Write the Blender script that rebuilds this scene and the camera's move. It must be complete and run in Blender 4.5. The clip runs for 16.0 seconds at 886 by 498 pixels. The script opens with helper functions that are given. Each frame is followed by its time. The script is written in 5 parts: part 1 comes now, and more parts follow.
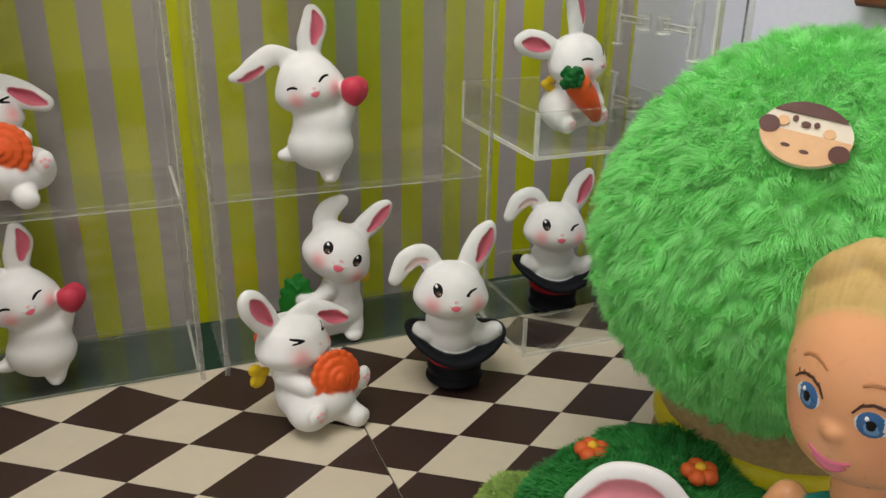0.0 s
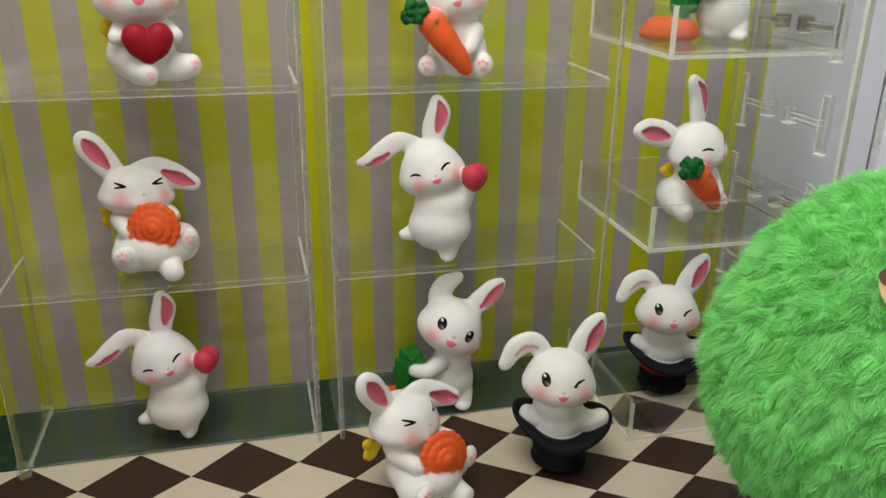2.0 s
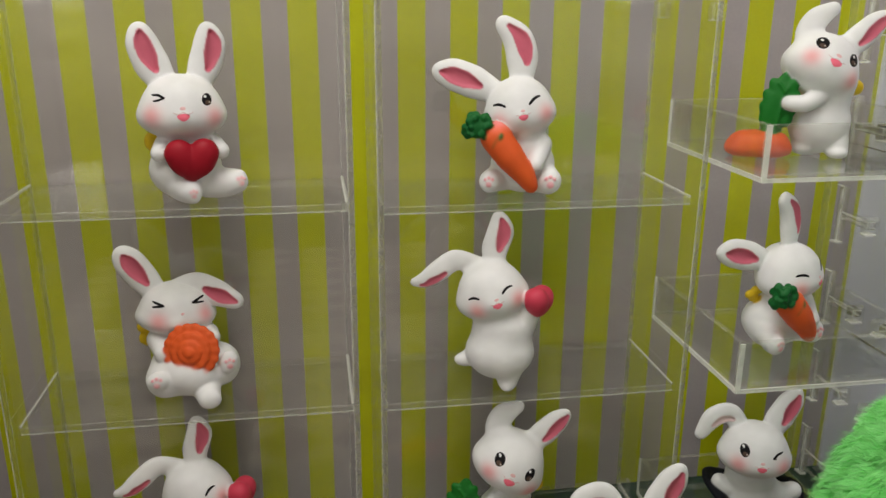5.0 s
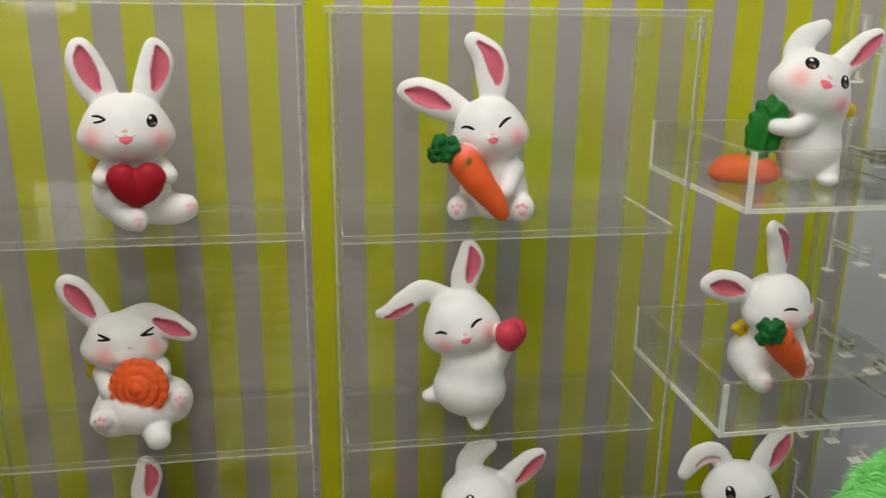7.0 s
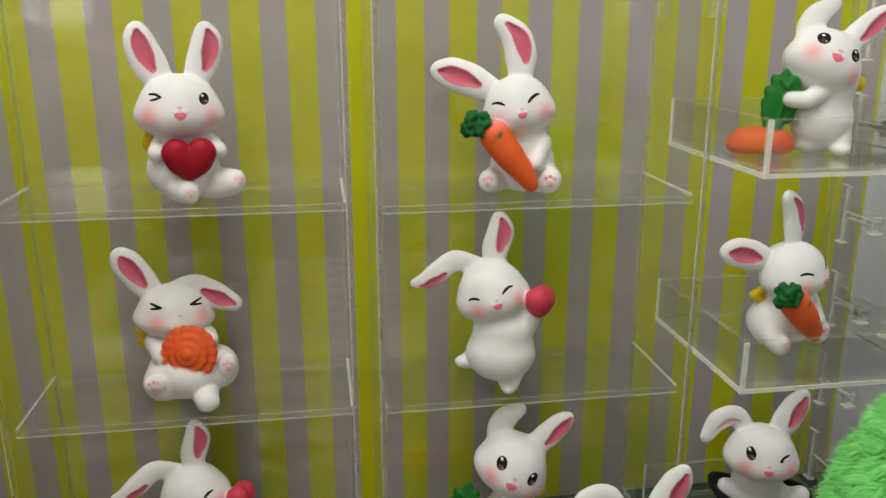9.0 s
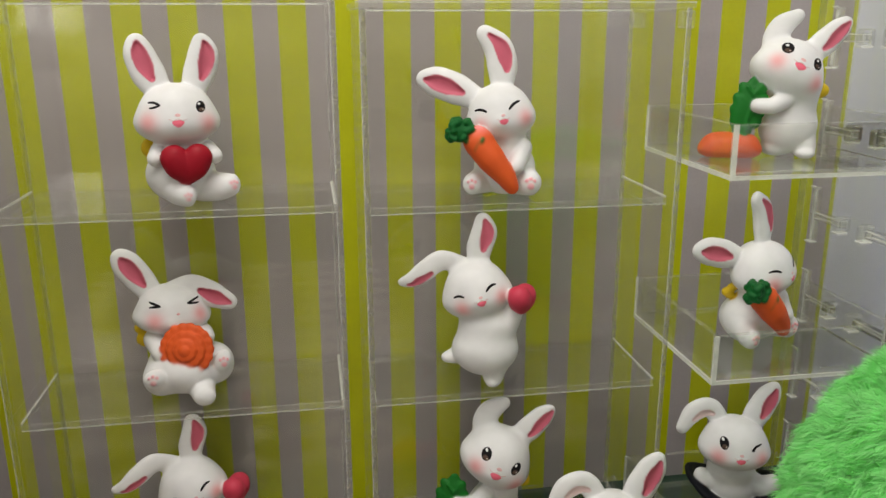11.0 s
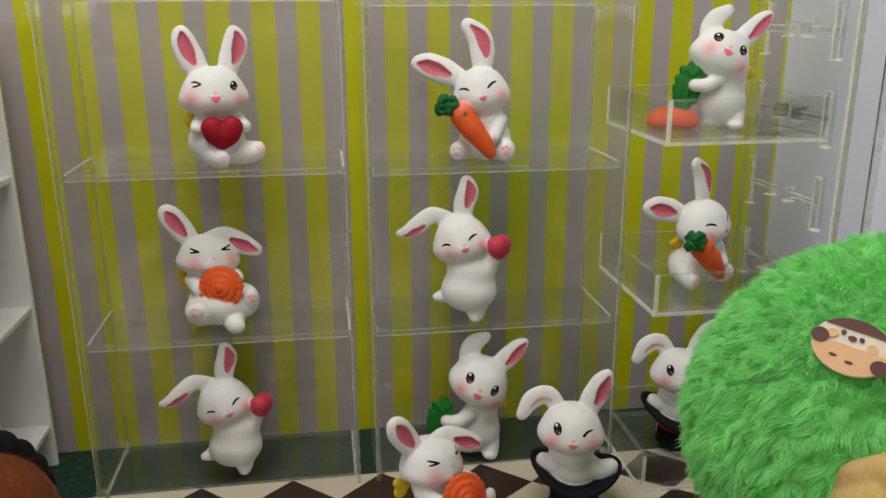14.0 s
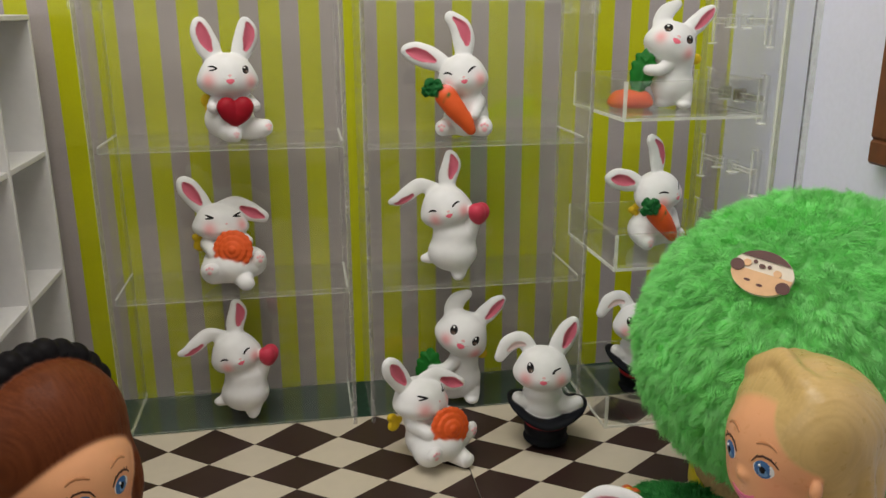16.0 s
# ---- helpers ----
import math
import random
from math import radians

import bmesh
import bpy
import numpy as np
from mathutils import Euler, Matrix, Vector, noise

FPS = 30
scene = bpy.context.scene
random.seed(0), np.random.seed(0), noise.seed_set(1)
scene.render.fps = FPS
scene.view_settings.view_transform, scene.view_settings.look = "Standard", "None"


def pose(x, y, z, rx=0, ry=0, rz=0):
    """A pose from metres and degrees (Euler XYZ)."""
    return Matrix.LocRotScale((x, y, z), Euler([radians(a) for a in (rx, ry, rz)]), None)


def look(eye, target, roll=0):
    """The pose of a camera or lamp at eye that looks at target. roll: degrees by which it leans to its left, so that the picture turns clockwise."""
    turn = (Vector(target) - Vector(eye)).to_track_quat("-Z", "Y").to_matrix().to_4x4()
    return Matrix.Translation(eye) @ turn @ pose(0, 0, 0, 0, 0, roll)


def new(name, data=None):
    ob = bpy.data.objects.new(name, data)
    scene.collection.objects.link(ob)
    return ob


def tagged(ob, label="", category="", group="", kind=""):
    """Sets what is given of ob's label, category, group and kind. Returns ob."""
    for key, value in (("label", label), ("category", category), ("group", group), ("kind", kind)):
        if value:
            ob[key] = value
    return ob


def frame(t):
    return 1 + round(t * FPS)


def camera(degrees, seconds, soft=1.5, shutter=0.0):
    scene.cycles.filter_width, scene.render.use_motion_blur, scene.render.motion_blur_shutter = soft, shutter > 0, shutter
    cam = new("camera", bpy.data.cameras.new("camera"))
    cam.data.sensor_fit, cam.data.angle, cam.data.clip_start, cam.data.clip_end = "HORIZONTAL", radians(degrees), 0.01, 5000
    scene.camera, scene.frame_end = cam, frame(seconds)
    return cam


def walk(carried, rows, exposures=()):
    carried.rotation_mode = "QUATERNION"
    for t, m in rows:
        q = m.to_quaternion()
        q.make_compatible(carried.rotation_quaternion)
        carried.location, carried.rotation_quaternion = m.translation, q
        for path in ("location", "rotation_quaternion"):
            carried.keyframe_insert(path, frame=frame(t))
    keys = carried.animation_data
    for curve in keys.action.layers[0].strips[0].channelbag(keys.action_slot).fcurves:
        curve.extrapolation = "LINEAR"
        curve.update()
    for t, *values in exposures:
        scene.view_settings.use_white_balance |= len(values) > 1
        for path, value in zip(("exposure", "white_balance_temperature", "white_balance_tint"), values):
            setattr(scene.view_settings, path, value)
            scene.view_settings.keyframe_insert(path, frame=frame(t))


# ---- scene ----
# The camera and its walk: seconds, place, turn in degrees.
cam = camera(57.5, 16.0, soft=1.5)
ROWS = [
    (0.0, 0.0464, -0.2941, 0.1453, 67.97, -0.94, -21.90),
    (0.5, 0.0438, -0.2948, 0.1530, 68.31, -0.91, -19.73),
    (1.0, 0.0441, -0.2920, 0.1585, 68.17, -0.92, -17.46),
    (1.5, 0.0462, -0.2928, 0.1663, 68.51, -0.78, -15.31),
    (2.0, 0.0459, -0.2931, 0.1709, 68.64, -0.52, -13.52),
    (2.5, 0.0456, -0.2897, 0.1780, 69.79, -0.19, -12.14),
    (3.0, 0.0438, -0.2894, 0.1761, 70.23, -0.07, -10.98),
    (3.5, 0.0431, -0.2887, 0.1731, 70.58, -0.07, -10.22),
    (4.0, 0.0454, -0.2800, 0.1840, 72.26, -0.01, -9.75),
    (6.5, 0.0609, -0.2534, 0.1787, 73.25, -0.69, -8.97),
    (7.0, 0.0634, -0.2502, 0.1843, 73.47, -0.62, -9.27),
    (7.5, 0.0622, -0.2523, 0.1789, 73.88, -0.48, -9.33),
    (8.0, 0.0574, -0.2581, 0.1688, 73.14, -0.27, -8.70),
    (8.5, 0.0539, -0.2616, 0.1753, 73.77, -0.02, -8.67),
    (11.0, 0.0542, -0.2766, 0.1785, 74.50, 0.18, -9.38),
    (11.5, 0.0525, -0.2791, 0.1690, 73.62, 0.34, -8.81),
    (12.0, 0.0535, -0.2812, 0.1657, 73.10, 0.32, -8.62),
    (12.5, 0.0554, -0.2861, 0.1741, 73.71, 0.38, -8.65),
    (13.0, 0.0550, -0.3018, 0.1835, 74.87, 0.51, -8.31),
    (13.5, 0.0525, -0.3205, 0.1796, 73.64, 0.34, -8.10),
    (14.0, 0.0534, -0.3303, 0.1804, 73.69, 0.26, -8.59),
    (14.5, 0.0565, -0.3381, 0.1933, 74.02, 0.40, -8.99),
    (15.0, 0.0544, -0.3471, 0.1942, 73.91, 0.53, -9.06),
    (15.5, 0.0500, -0.3619, 0.1844, 73.48, 0.45, -9.41),
    (16.0, 0.0442, -0.3733, 0.1784, 73.59, 0.14, -9.99),
]
walk(cam, [(t, pose(x, y, z, rx, ry, rz)) for t, x, y, z, rx, ry, rz in ROWS],
     exposures=((0.0, 0.32), (2.0, 0.32), (3.0, 0.30), (3.5, 0.30), (4.0, 0.08), (6.5, 0.12), (8.0, 0.18), (12.0, 0.20), (14.0, 0.05), (16.0, 0.06)))

# ---- light ----
world = bpy.data.worlds.new("room_air")
world.use_nodes = True
world.node_tree.nodes["Background"].inputs[0].default_value = (0.9, 0.95, 1.0, 1)
world.node_tree.nodes["Background"].inputs[1].default_value = 0.02
scene.world = world


def area(name, eye, target, sx, sy, watts, colour):
    lamp = bpy.data.lights.new(name, "AREA")
    lamp.shape, lamp.size, lamp.size_y, lamp.energy, lamp.color = "RECTANGLE", sx, sy, watts, colour
    ob = new(name, lamp)
    ob.matrix_world = look(eye, target)
    return ob


# a window to the left; the overhead light and wall-bounce fill are added, unseen
area("window_light", (-1.30, -0.75, 0.75), (0.20, -0.05, 0.10), 1.0, 1.2, 4.7, (0.96, 0.98, 1.0))
# unseen light put above the display so the wall brightens towards its top
area("overhead_light", (0.02, -0.20, 0.50), (0.10, -0.02, 0.12), 0.26, 0.26, 1.22, (1.0, 0.96, 0.90))
# added fill: bounces off the far wall, lights the display and veils the acrylic
area("bounce_fill", (0.0, -1.25, 1.30), (0.0, -2.20, 0.55), 0.6, 0.3, 11.0, (1.0, 0.94, 0.86))


# ---- materials ----
def nodes_of(name):
    m = bpy.data.materials.new(name)
    m.use_nodes = True
    nt = m.node_tree
    return m, nt, nt.nodes["Principled BSDF"]


def node(nt, kind, **values):
    n = nt.nodes.new(kind)
    for key, value in values.items():
        n.inputs[key.replace("_", " ")].default_value = value
    return n


def coords(nt):
    return nt.nodes.new("ShaderNodeTexCoord").outputs["Object"]


def rough_paint(name, colour, vary=0.12, scale=300.0, rough=0.5, bump=0.15, metal=0.0, coat=0.0, coarse=18.0):
    """A surface with fine grain and broad stains round one base colour."""
    m, nt, bsdf = nodes_of(name)
    co = coords(nt)
    fine, broad = node(nt, "ShaderNodeTexNoise", Scale=scale, Detail=5.0), node(nt, "ShaderNodeTexNoise", Scale=coarse, Detail=3.0)
    for n in (fine, broad):
        nt.links.new(co, n.inputs["Vector"])
    add = nt.nodes.new("ShaderNodeMath")
    add.operation = "ADD"
    nt.links.new(fine.outputs["Fac"], add.inputs[0])
    nt.links.new(broad.outputs["Fac"], add.inputs[1])
    ramp = node(nt, "ShaderNodeMapRange", From_Min=0.6, From_Max=1.4, To_Min=1.0 - vary, To_Max=1.0 + vary)
    nt.links.new(add.outputs[0], ramp.inputs["Value"])
    mix = nt.nodes.new("ShaderNodeVectorMath")
    mix.operation = "SCALE"
    mix.inputs[0].default_value = colour
    nt.links.new(ramp.outputs[0], mix.inputs["Scale"])
    nt.links.new(mix.outputs[0], bsdf.inputs["Base Color"])
    bsdf.inputs["Roughness"].default_value = rough
    bsdf.inputs["Metallic"].default_value = metal
    bsdf.inputs["Coat Weight"].default_value = coat
    b = node(nt, "ShaderNodeBump", Strength=bump, Distance=0.0004)
    nt.links.new(fine.outputs["Fac"], b.inputs["Height"])
    nt.links.new(b.outputs[0], bsdf.inputs["Normal"])
    return m


def wallpaper():
    """Glossy paper printed with lime and lilac-grey stripes, slightly rippled."""
    m, nt, bsdf = nodes_of("striped_wallpaper")
    co = coords(nt)
    xyz = nt.nodes.new("ShaderNodeSeparateXYZ")
    nt.links.new(co, xyz.inputs[0])

    def math_node(op, a, b=None):
        n = nt.nodes.new("ShaderNodeMath")
        n.operation = op
        for k, v in enumerate((a, b)):
            if v is None:
                continue
            if isinstance(v, float):
                n.inputs[k].default_value = v
            else:
                nt.links.new(v, n.inputs[k])
        return n.outputs[0]

    f = math_node("FRACT", math_node("DIVIDE", math_node("ADD", xyz.outputs[0], 0.0567 + 0.171), 0.01709))
    lime = node(nt, "ShaderNodeMapRange", From_Min=0.518, From_Max=0.534, To_Min=1.0, To_Max=0.0)
    nt.links.new(f, lime.inputs["Value"])
    broad, grain = node(nt, "ShaderNodeTexNoise", Scale=22.0, Detail=4.0), node(nt, "ShaderNodeTexNoise", Scale=900.0, Detail=3.0)
    for n in (broad, grain):
        nt.links.new(co, n.inputs["Vector"])
    mix = nt.nodes.new("ShaderNodeMix")
    mix.data_type = "RGBA"
    mix.inputs[6].default_value, mix.inputs[7].default_value = (0.390, 0.348, 0.348, 1), (0.485, 0.508, 0.004, 1)
    nt.links.new(lime.outputs[0], mix.inputs[0])
    tone = node(nt, "ShaderNodeMapRange", From_Min=0.3, From_Max=0.7, To_Min=0.90, To_Max=1.08)
    nt.links.new(math_node("ADD", math_node("MULTIPLY", broad.outputs["Fac"], 0.7), math_node("MULTIPLY", grain.outputs["Fac"], 0.3)), tone.inputs["Value"])
    shade = nt.nodes.new("ShaderNodeVectorMath")
    shade.operation = "SCALE"
    nt.links.new(mix.outputs[2], shade.inputs[0])
    nt.links.new(tone.outputs[0], shade.inputs["Scale"])
    nt.links.new(shade.outputs[0], bsdf.inputs["Base Color"])
    bsdf.inputs["Roughness"].default_value = 0.24
    ripple = node(nt, "ShaderNodeTexNoise", Scale=1.0, Detail=2.0)
    stretch = node(nt, "ShaderNodeMapping", Scale=(28.0, 28.0, 75.0))
    nt.links.new(co, stretch.inputs[0])
    nt.links.new(stretch.outputs[0], ripple.inputs["Vector"])
    b = node(nt, "ShaderNodeBump", Strength=0.5, Distance=0.0012)
    nt.links.new(ripple.outputs["Fac"], b.inputs["Height"])
    buckle, wave = node(nt, "ShaderNodeTexNoise", Scale=15.0, Detail=1.5), node(nt, "ShaderNodeBump", Strength=0.55, Distance=0.006)
    nt.links.new(co, buckle.inputs["Vector"])
    nt.links.new(buckle.outputs["Fac"], wave.inputs["Height"])
    nt.links.new(wave.outputs[0], b.inputs["Normal"])
    nt.links.new(b.outputs[0], bsdf.inputs["Normal"])
    return m


def acrylic(name="clear_acrylic"):
    """Thin clear sheet: passes most light, mirrors at a slant, and carries a faint haze of dust and scratches."""
    m, nt, bsdf = nodes_of(name)
    out = nt.nodes["Material Output"]
    nt.nodes.remove(bsdf)
    clear_part = nt.nodes.new("ShaderNodeBsdfTransparent")
    clear_part.inputs[0].default_value = (0.985, 0.990, 0.98, 1)
    n = node(nt, "ShaderNodeTexNoise", Scale=70.0, Detail=6.0)
    nt.links.new(coords(nt), n.inputs["Vector"])
    haze = nt.nodes.new("ShaderNodeBsdfDiffuse")
    haze.inputs[0].default_value = (0.8, 0.78, 0.76, 1)
    dust = node(nt, "ShaderNodeMapRange", From_Min=0.35, From_Max=0.75, To_Min=0.008, To_Max=0.026)
    nt.links.new(n.outputs["Fac"], dust.inputs["Value"])
    veil = nt.nodes.new("ShaderNodeMixShader")
    nt.links.new(dust.outputs[0], veil.inputs[0])
    nt.links.new(clear_part.outputs[0], veil.inputs[1])
    nt.links.new(haze.outputs[0], veil.inputs[2])
    gloss = nt.nodes.new("ShaderNodeBsdfGlossy")
    gloss.inputs["Color"].default_value = (0.95, 0.95, 0.95, 1)
    rough = node(nt, "ShaderNodeMapRange", From_Min=0.4, From_Max=0.8, To_Min=0.02, To_Max=0.10)
    nt.links.new(n.outputs["Fac"], rough.inputs["Value"])
    nt.links.new(rough.outputs[0], gloss.inputs["Roughness"])
    slant = nt.nodes.new("ShaderNodeLayerWeight")
    slant.inputs["Blend"].default_value = 0.5
    power = nt.nodes.new("ShaderNodeMath")
    power.operation = "POWER"
    power.inputs[1].default_value = 5.0
    nt.links.new(slant.outputs["Facing"], power.inputs[0])
    mirror = node(nt, "ShaderNodeMapRange", To_Min=0.045, To_Max=0.85)
    nt.links.new(power.outputs[0], mirror.inputs["Value"])
    mix = nt.nodes.new("ShaderNodeMixShader")
    nt.links.new(mirror.outputs[0], mix.inputs[0])
    nt.links.new(veil.outputs[0], mix.inputs[1])
    nt.links.new(gloss.outputs[0], mix.inputs[2])
    nt.links.new(mix.outputs[0], out.inputs["Surface"])
    return m


def painted(name, rough=0.5, coat=0.0, grain=0.08, fibre=0.0):
    """Hand-painted resin or vinyl: the colour of each part is its paint."""
    m, nt, bsdf = nodes_of(name)
    a = nt.nodes.new("ShaderNodeAttribute")
    a.attribute_name = "paint"
    co = coords(nt)
    n = node(nt, "ShaderNodeTexNoise", Scale=420.0, Detail=5.0)
    w = node(nt, "ShaderNodeTexNoise", Scale=90.0, Detail=3.0)
    nt.links.new(co, n.inputs["Vector"])
    nt.links.new(co, w.inputs["Vector"])
    r = node(nt, "ShaderNodeMapRange", From_Min=0.3, From_Max=0.7, To_Min=1.0 - grain, To_Max=1.0 + grain)
    nt.links.new(w.outputs["Fac"], r.inputs["Value"])
    s = nt.nodes.new("ShaderNodeVectorMath")
    s.operation = "SCALE"
    nt.links.new(a.outputs["Color"], s.inputs[0])
    nt.links.new(r.outputs[0], s.inputs["Scale"])
    nt.links.new(s.outputs[0], bsdf.inputs["Base Color"])
    rr = node(nt, "ShaderNodeMapRange", From_Min=0.3, From_Max=0.7, To_Min=rough - 0.08, To_Max=rough + 0.1)
    nt.links.new(n.outputs["Fac"], rr.inputs["Value"])
    nt.links.new(rr.outputs[0], bsdf.inputs["Roughness"])
    bsdf.inputs["Coat Weight"].default_value = coat
    bsdf.inputs["Coat Roughness"].default_value = 0.28
    grey, matt = nt.nodes.new("ShaderNodeRGBToBW"), node(nt, "ShaderNodeMapRange", From_Min=0.01, From_Max=0.12, To_Min=0.07, To_Max=0.32)
    nt.links.new(a.outputs["Color"], grey.inputs[0])
    nt.links.new(grey.outputs[0], matt.inputs["Value"])
    nt.links.new(matt.outputs[0], bsdf.inputs["Specular IOR Level"])
    b = node(nt, "ShaderNodeBump", Strength=0.12, Distance=0.0003)
    nt.links.new(n.outputs["Fac"], b.inputs["Height"])
    nt.links.new(b.outputs[0], bsdf.inputs["Normal"])
    return m


def felt(name, colour, dots):
    """Dark felt sheet with small paler dots in rows."""
    m, nt, bsdf = nodes_of(name)
    co = coords(nt)
    v = node(nt, "ShaderNodeTexVoronoi", Scale=130.0, Randomness=0.15)
    v.voronoi_dimensions = "2D"
    n = node(nt, "ShaderNodeTexNoise", Scale=900.0, Detail=6.0)
    for q in (v, n):
        nt.links.new(co, q.inputs["Vector"])
    spot = node(nt, "ShaderNodeMapRange", From_Min=0.10, From_Max=0.22, To_Min=1.0, To_Max=0.0)
    nt.links.new(v.outputs["Distance"], spot.inputs["Value"])
    mix = nt.nodes.new("ShaderNodeMix")
    mix.data_type = "RGBA"
    mix.inputs[6].default_value, mix.inputs[7].default_value = (*colour, 1), (*dots, 1)
    nt.links.new(spot.outputs[0], mix.inputs[0])
    tone = node(nt, "ShaderNodeMapRange", From_Min=0.3, From_Max=0.7, To_Min=0.7, To_Max=1.3)
    nt.links.new(n.outputs["Fac"], tone.inputs["Value"])
    s = nt.nodes.new("ShaderNodeVectorMath")
    s.operation = "SCALE"
    nt.links.new(mix.outputs[2], s.inputs[0])
    nt.links.new(tone.outputs[0], s.inputs["Scale"])
    nt.links.new(s.outputs[0], bsdf.inputs["Base Color"])
    bsdf.inputs["Roughness"].default_value = 0.85
    return m


def tile_print(name, colour):
    """Printed card: each tile a shade of its own."""
    m, nt, bsdf = nodes_of(name)
    info = nt.nodes.new("ShaderNodeObjectInfo")
    n = node(nt, "ShaderNodeTexNoise", Scale=180.0, Detail=5.0)
    geo = nt.nodes.new("ShaderNodeNewGeometry")
    nt.links.new(geo.outputs["Position"], n.inputs["Vector"])
    add = nt.nodes.new("ShaderNodeMath")
    nt.links.new(info.outputs["Random"], add.inputs[0])
    nt.links.new(n.outputs["Fac"], add.inputs[1])
    r = node(nt, "ShaderNodeMapRange", From_Min=0.3, From_Max=1.7, To_Min=0.93, To_Max=1.07)
    nt.links.new(add.outputs[0], r.inputs["Value"])
    s = nt.nodes.new("ShaderNodeVectorMath")
    s.operation = "SCALE"
    s.inputs[0].default_value = colour
    nt.links.new(r.outputs[0], s.inputs["Scale"])
    nt.links.new(s.outputs[0], bsdf.inputs["Base Color"])
    bsdf.inputs["Roughness"].default_value = 0.42
    b = node(nt, "ShaderNodeBump", Strength=0.08, Distance=0.0003)
    nt.links.new(n.outputs["Fac"], b.inputs["Height"])
    nt.links.new(b.outputs[0], bsdf.inputs["Normal"])
    return m


def fur(name, dark, light):
    """Plush pile: every strand a shade of its own."""
    m, nt, bsdf = nodes_of(name)
    geo = nt.nodes.new("ShaderNodeNewGeometry")
    mix = nt.nodes.new("ShaderNodeMix")
    mix.data_type = "RGBA"
    mix.inputs[6].default_value, mix.inputs[7].default_value = (*dark, 1), (*light, 1)
    nt.links.new(geo.outputs["Random Per Island"], mix.inputs[0])
    n = node(nt, "ShaderNodeTexNoise", Scale=160.0, Detail=6.0)
    nt.links.new(coords(nt), n.inputs["Vector"])
    tone = node(nt, "ShaderNodeMapRange", From_Min=0.3, From_Max=0.7, To_Min=0.88, To_Max=1.10)
    nt.links.new(n.outputs["Fac"], tone.inputs["Value"])
    s = nt.nodes.new("ShaderNodeVectorMath")
    s.operation = "SCALE"
    nt.links.new(mix.outputs[2], s.inputs[0])
    nt.links.new(tone.outputs[0], s.inputs["Scale"])
    nt.links.new(s.outputs[0], bsdf.inputs["Base Color"])
    bsdf.inputs["Roughness"].default_value = 0.62
    through_hair, blend = nt.nodes.new("ShaderNodeBsdfTranslucent"), nt.nodes.new("ShaderNodeMixShader")
    nt.links.new(s.outputs[0], through_hair.inputs["Color"])
    blend.inputs[0].default_value = 0.3
    nt.links.new(bsdf.outputs[0], blend.inputs[1])
    nt.links.new(through_hair.outputs[0], blend.inputs[2])
    nt.links.new(blend.outputs[0], nt.nodes["Material Output"].inputs["Surface"])
    return m


def sawn_edge(name, colour, clear):
    """The sawn edge of an acrylic sheet: frosted, and clear in part."""
    m, nt, bsdf = nodes_of(name)
    bsdf.inputs["Base Color"].default_value = (*colour, 1)
    n = node(nt, "ShaderNodeTexNoise", Scale=260.0, Detail=5.0)
    nt.links.new(coords(nt), n.inputs["Vector"])
    r = node(nt, "ShaderNodeMapRange", From_Min=0.35, From_Max=0.7, To_Min=0.18, To_Max=0.5)
    nt.links.new(n.outputs["Fac"], r.inputs["Value"])
    nt.links.new(r.outputs[0], bsdf.inputs["Roughness"])
    f = node(nt, "ShaderNodeMapRange", From_Min=0.3, From_Max=0.7, To_Min=clear - 0.12, To_Max=clear + 0.08)
    nt.links.new(n.outputs["Fac"], f.inputs["Value"])
    glass, mix = nt.nodes.new("ShaderNodeBsdfTransparent"), nt.nodes.new("ShaderNodeMixShader")
    nt.links.new(f.outputs[0], mix.inputs[0])
    nt.links.new(bsdf.outputs[0], mix.inputs[1])
    nt.links.new(glass.outputs[0], mix.inputs[2])
    nt.links.new(mix.outputs[0], nt.nodes["Material Output"].inputs["Surface"])
    return m


M_PAPER = wallpaper()
M_ACRYLIC = acrylic()
M_EDGE = sawn_edge("acrylic_edge", (0.50, 0.50, 0.38), 0.84)
M_RIM = sawn_edge("acrylic_arris", (0.78, 0.80, 0.70), 0.76)
# shared by glue joints and painted gleams on clear edges
M_SEAM_GLEAM = sawn_edge("acrylic_seam_gleam", (0.86, 0.87, 0.80), 0.46)
# olive tint paints the lime wallpaper as refracted in the cut edge
M_OLIVE_REFRACTION = sawn_edge("acrylic_olive_refraction", (0.34, 0.36, 0.07), 0.55)
M_HAZE = sawn_edge("acrylic_grey_edge", (0.32, 0.30, 0.30), 0.52)
# dark tint paints the refraction at the wall sheet's edge
M_DARK_REFRACTION = sawn_edge("acrylic_dark_refraction", (0.06, 0.055, 0.06), 0.55)
# clearer mix, for shelf glue and for painted slot highlights
M_GLUE_GLEAM = sawn_edge("acrylic_glue_gleam", (0.82, 0.83, 0.74), 0.64)
M_FELT = felt("green_felt", (0.005, 0.033, 0.015), (0.014, 0.065, 0.030))
M_WALL = rough_paint("lilac_white_wall", (0.81, 0.82, 0.98), vary=0.04, scale=400, rough=0.6, bump=0.05)
M_WHITE = rough_paint("white_shelf_paint", (0.78, 0.77, 0.76), vary=0.05, scale=250, rough=0.45, bump=0.08)
M_ROOM = rough_paint("cream_room_paint", (0.66, 0.62, 0.56), vary=0.06, scale=60, rough=0.8, coarse=2.0)
M_TABLE = rough_paint("table_wood", (0.32, 0.21, 0.12), vary=0.2, scale=90, rough=0.5)
M_FRAME = rough_paint("frame_wood", (0.16, 0.055, 0.022), vary=0.25, scale=200, rough=0.4, coarse=60)
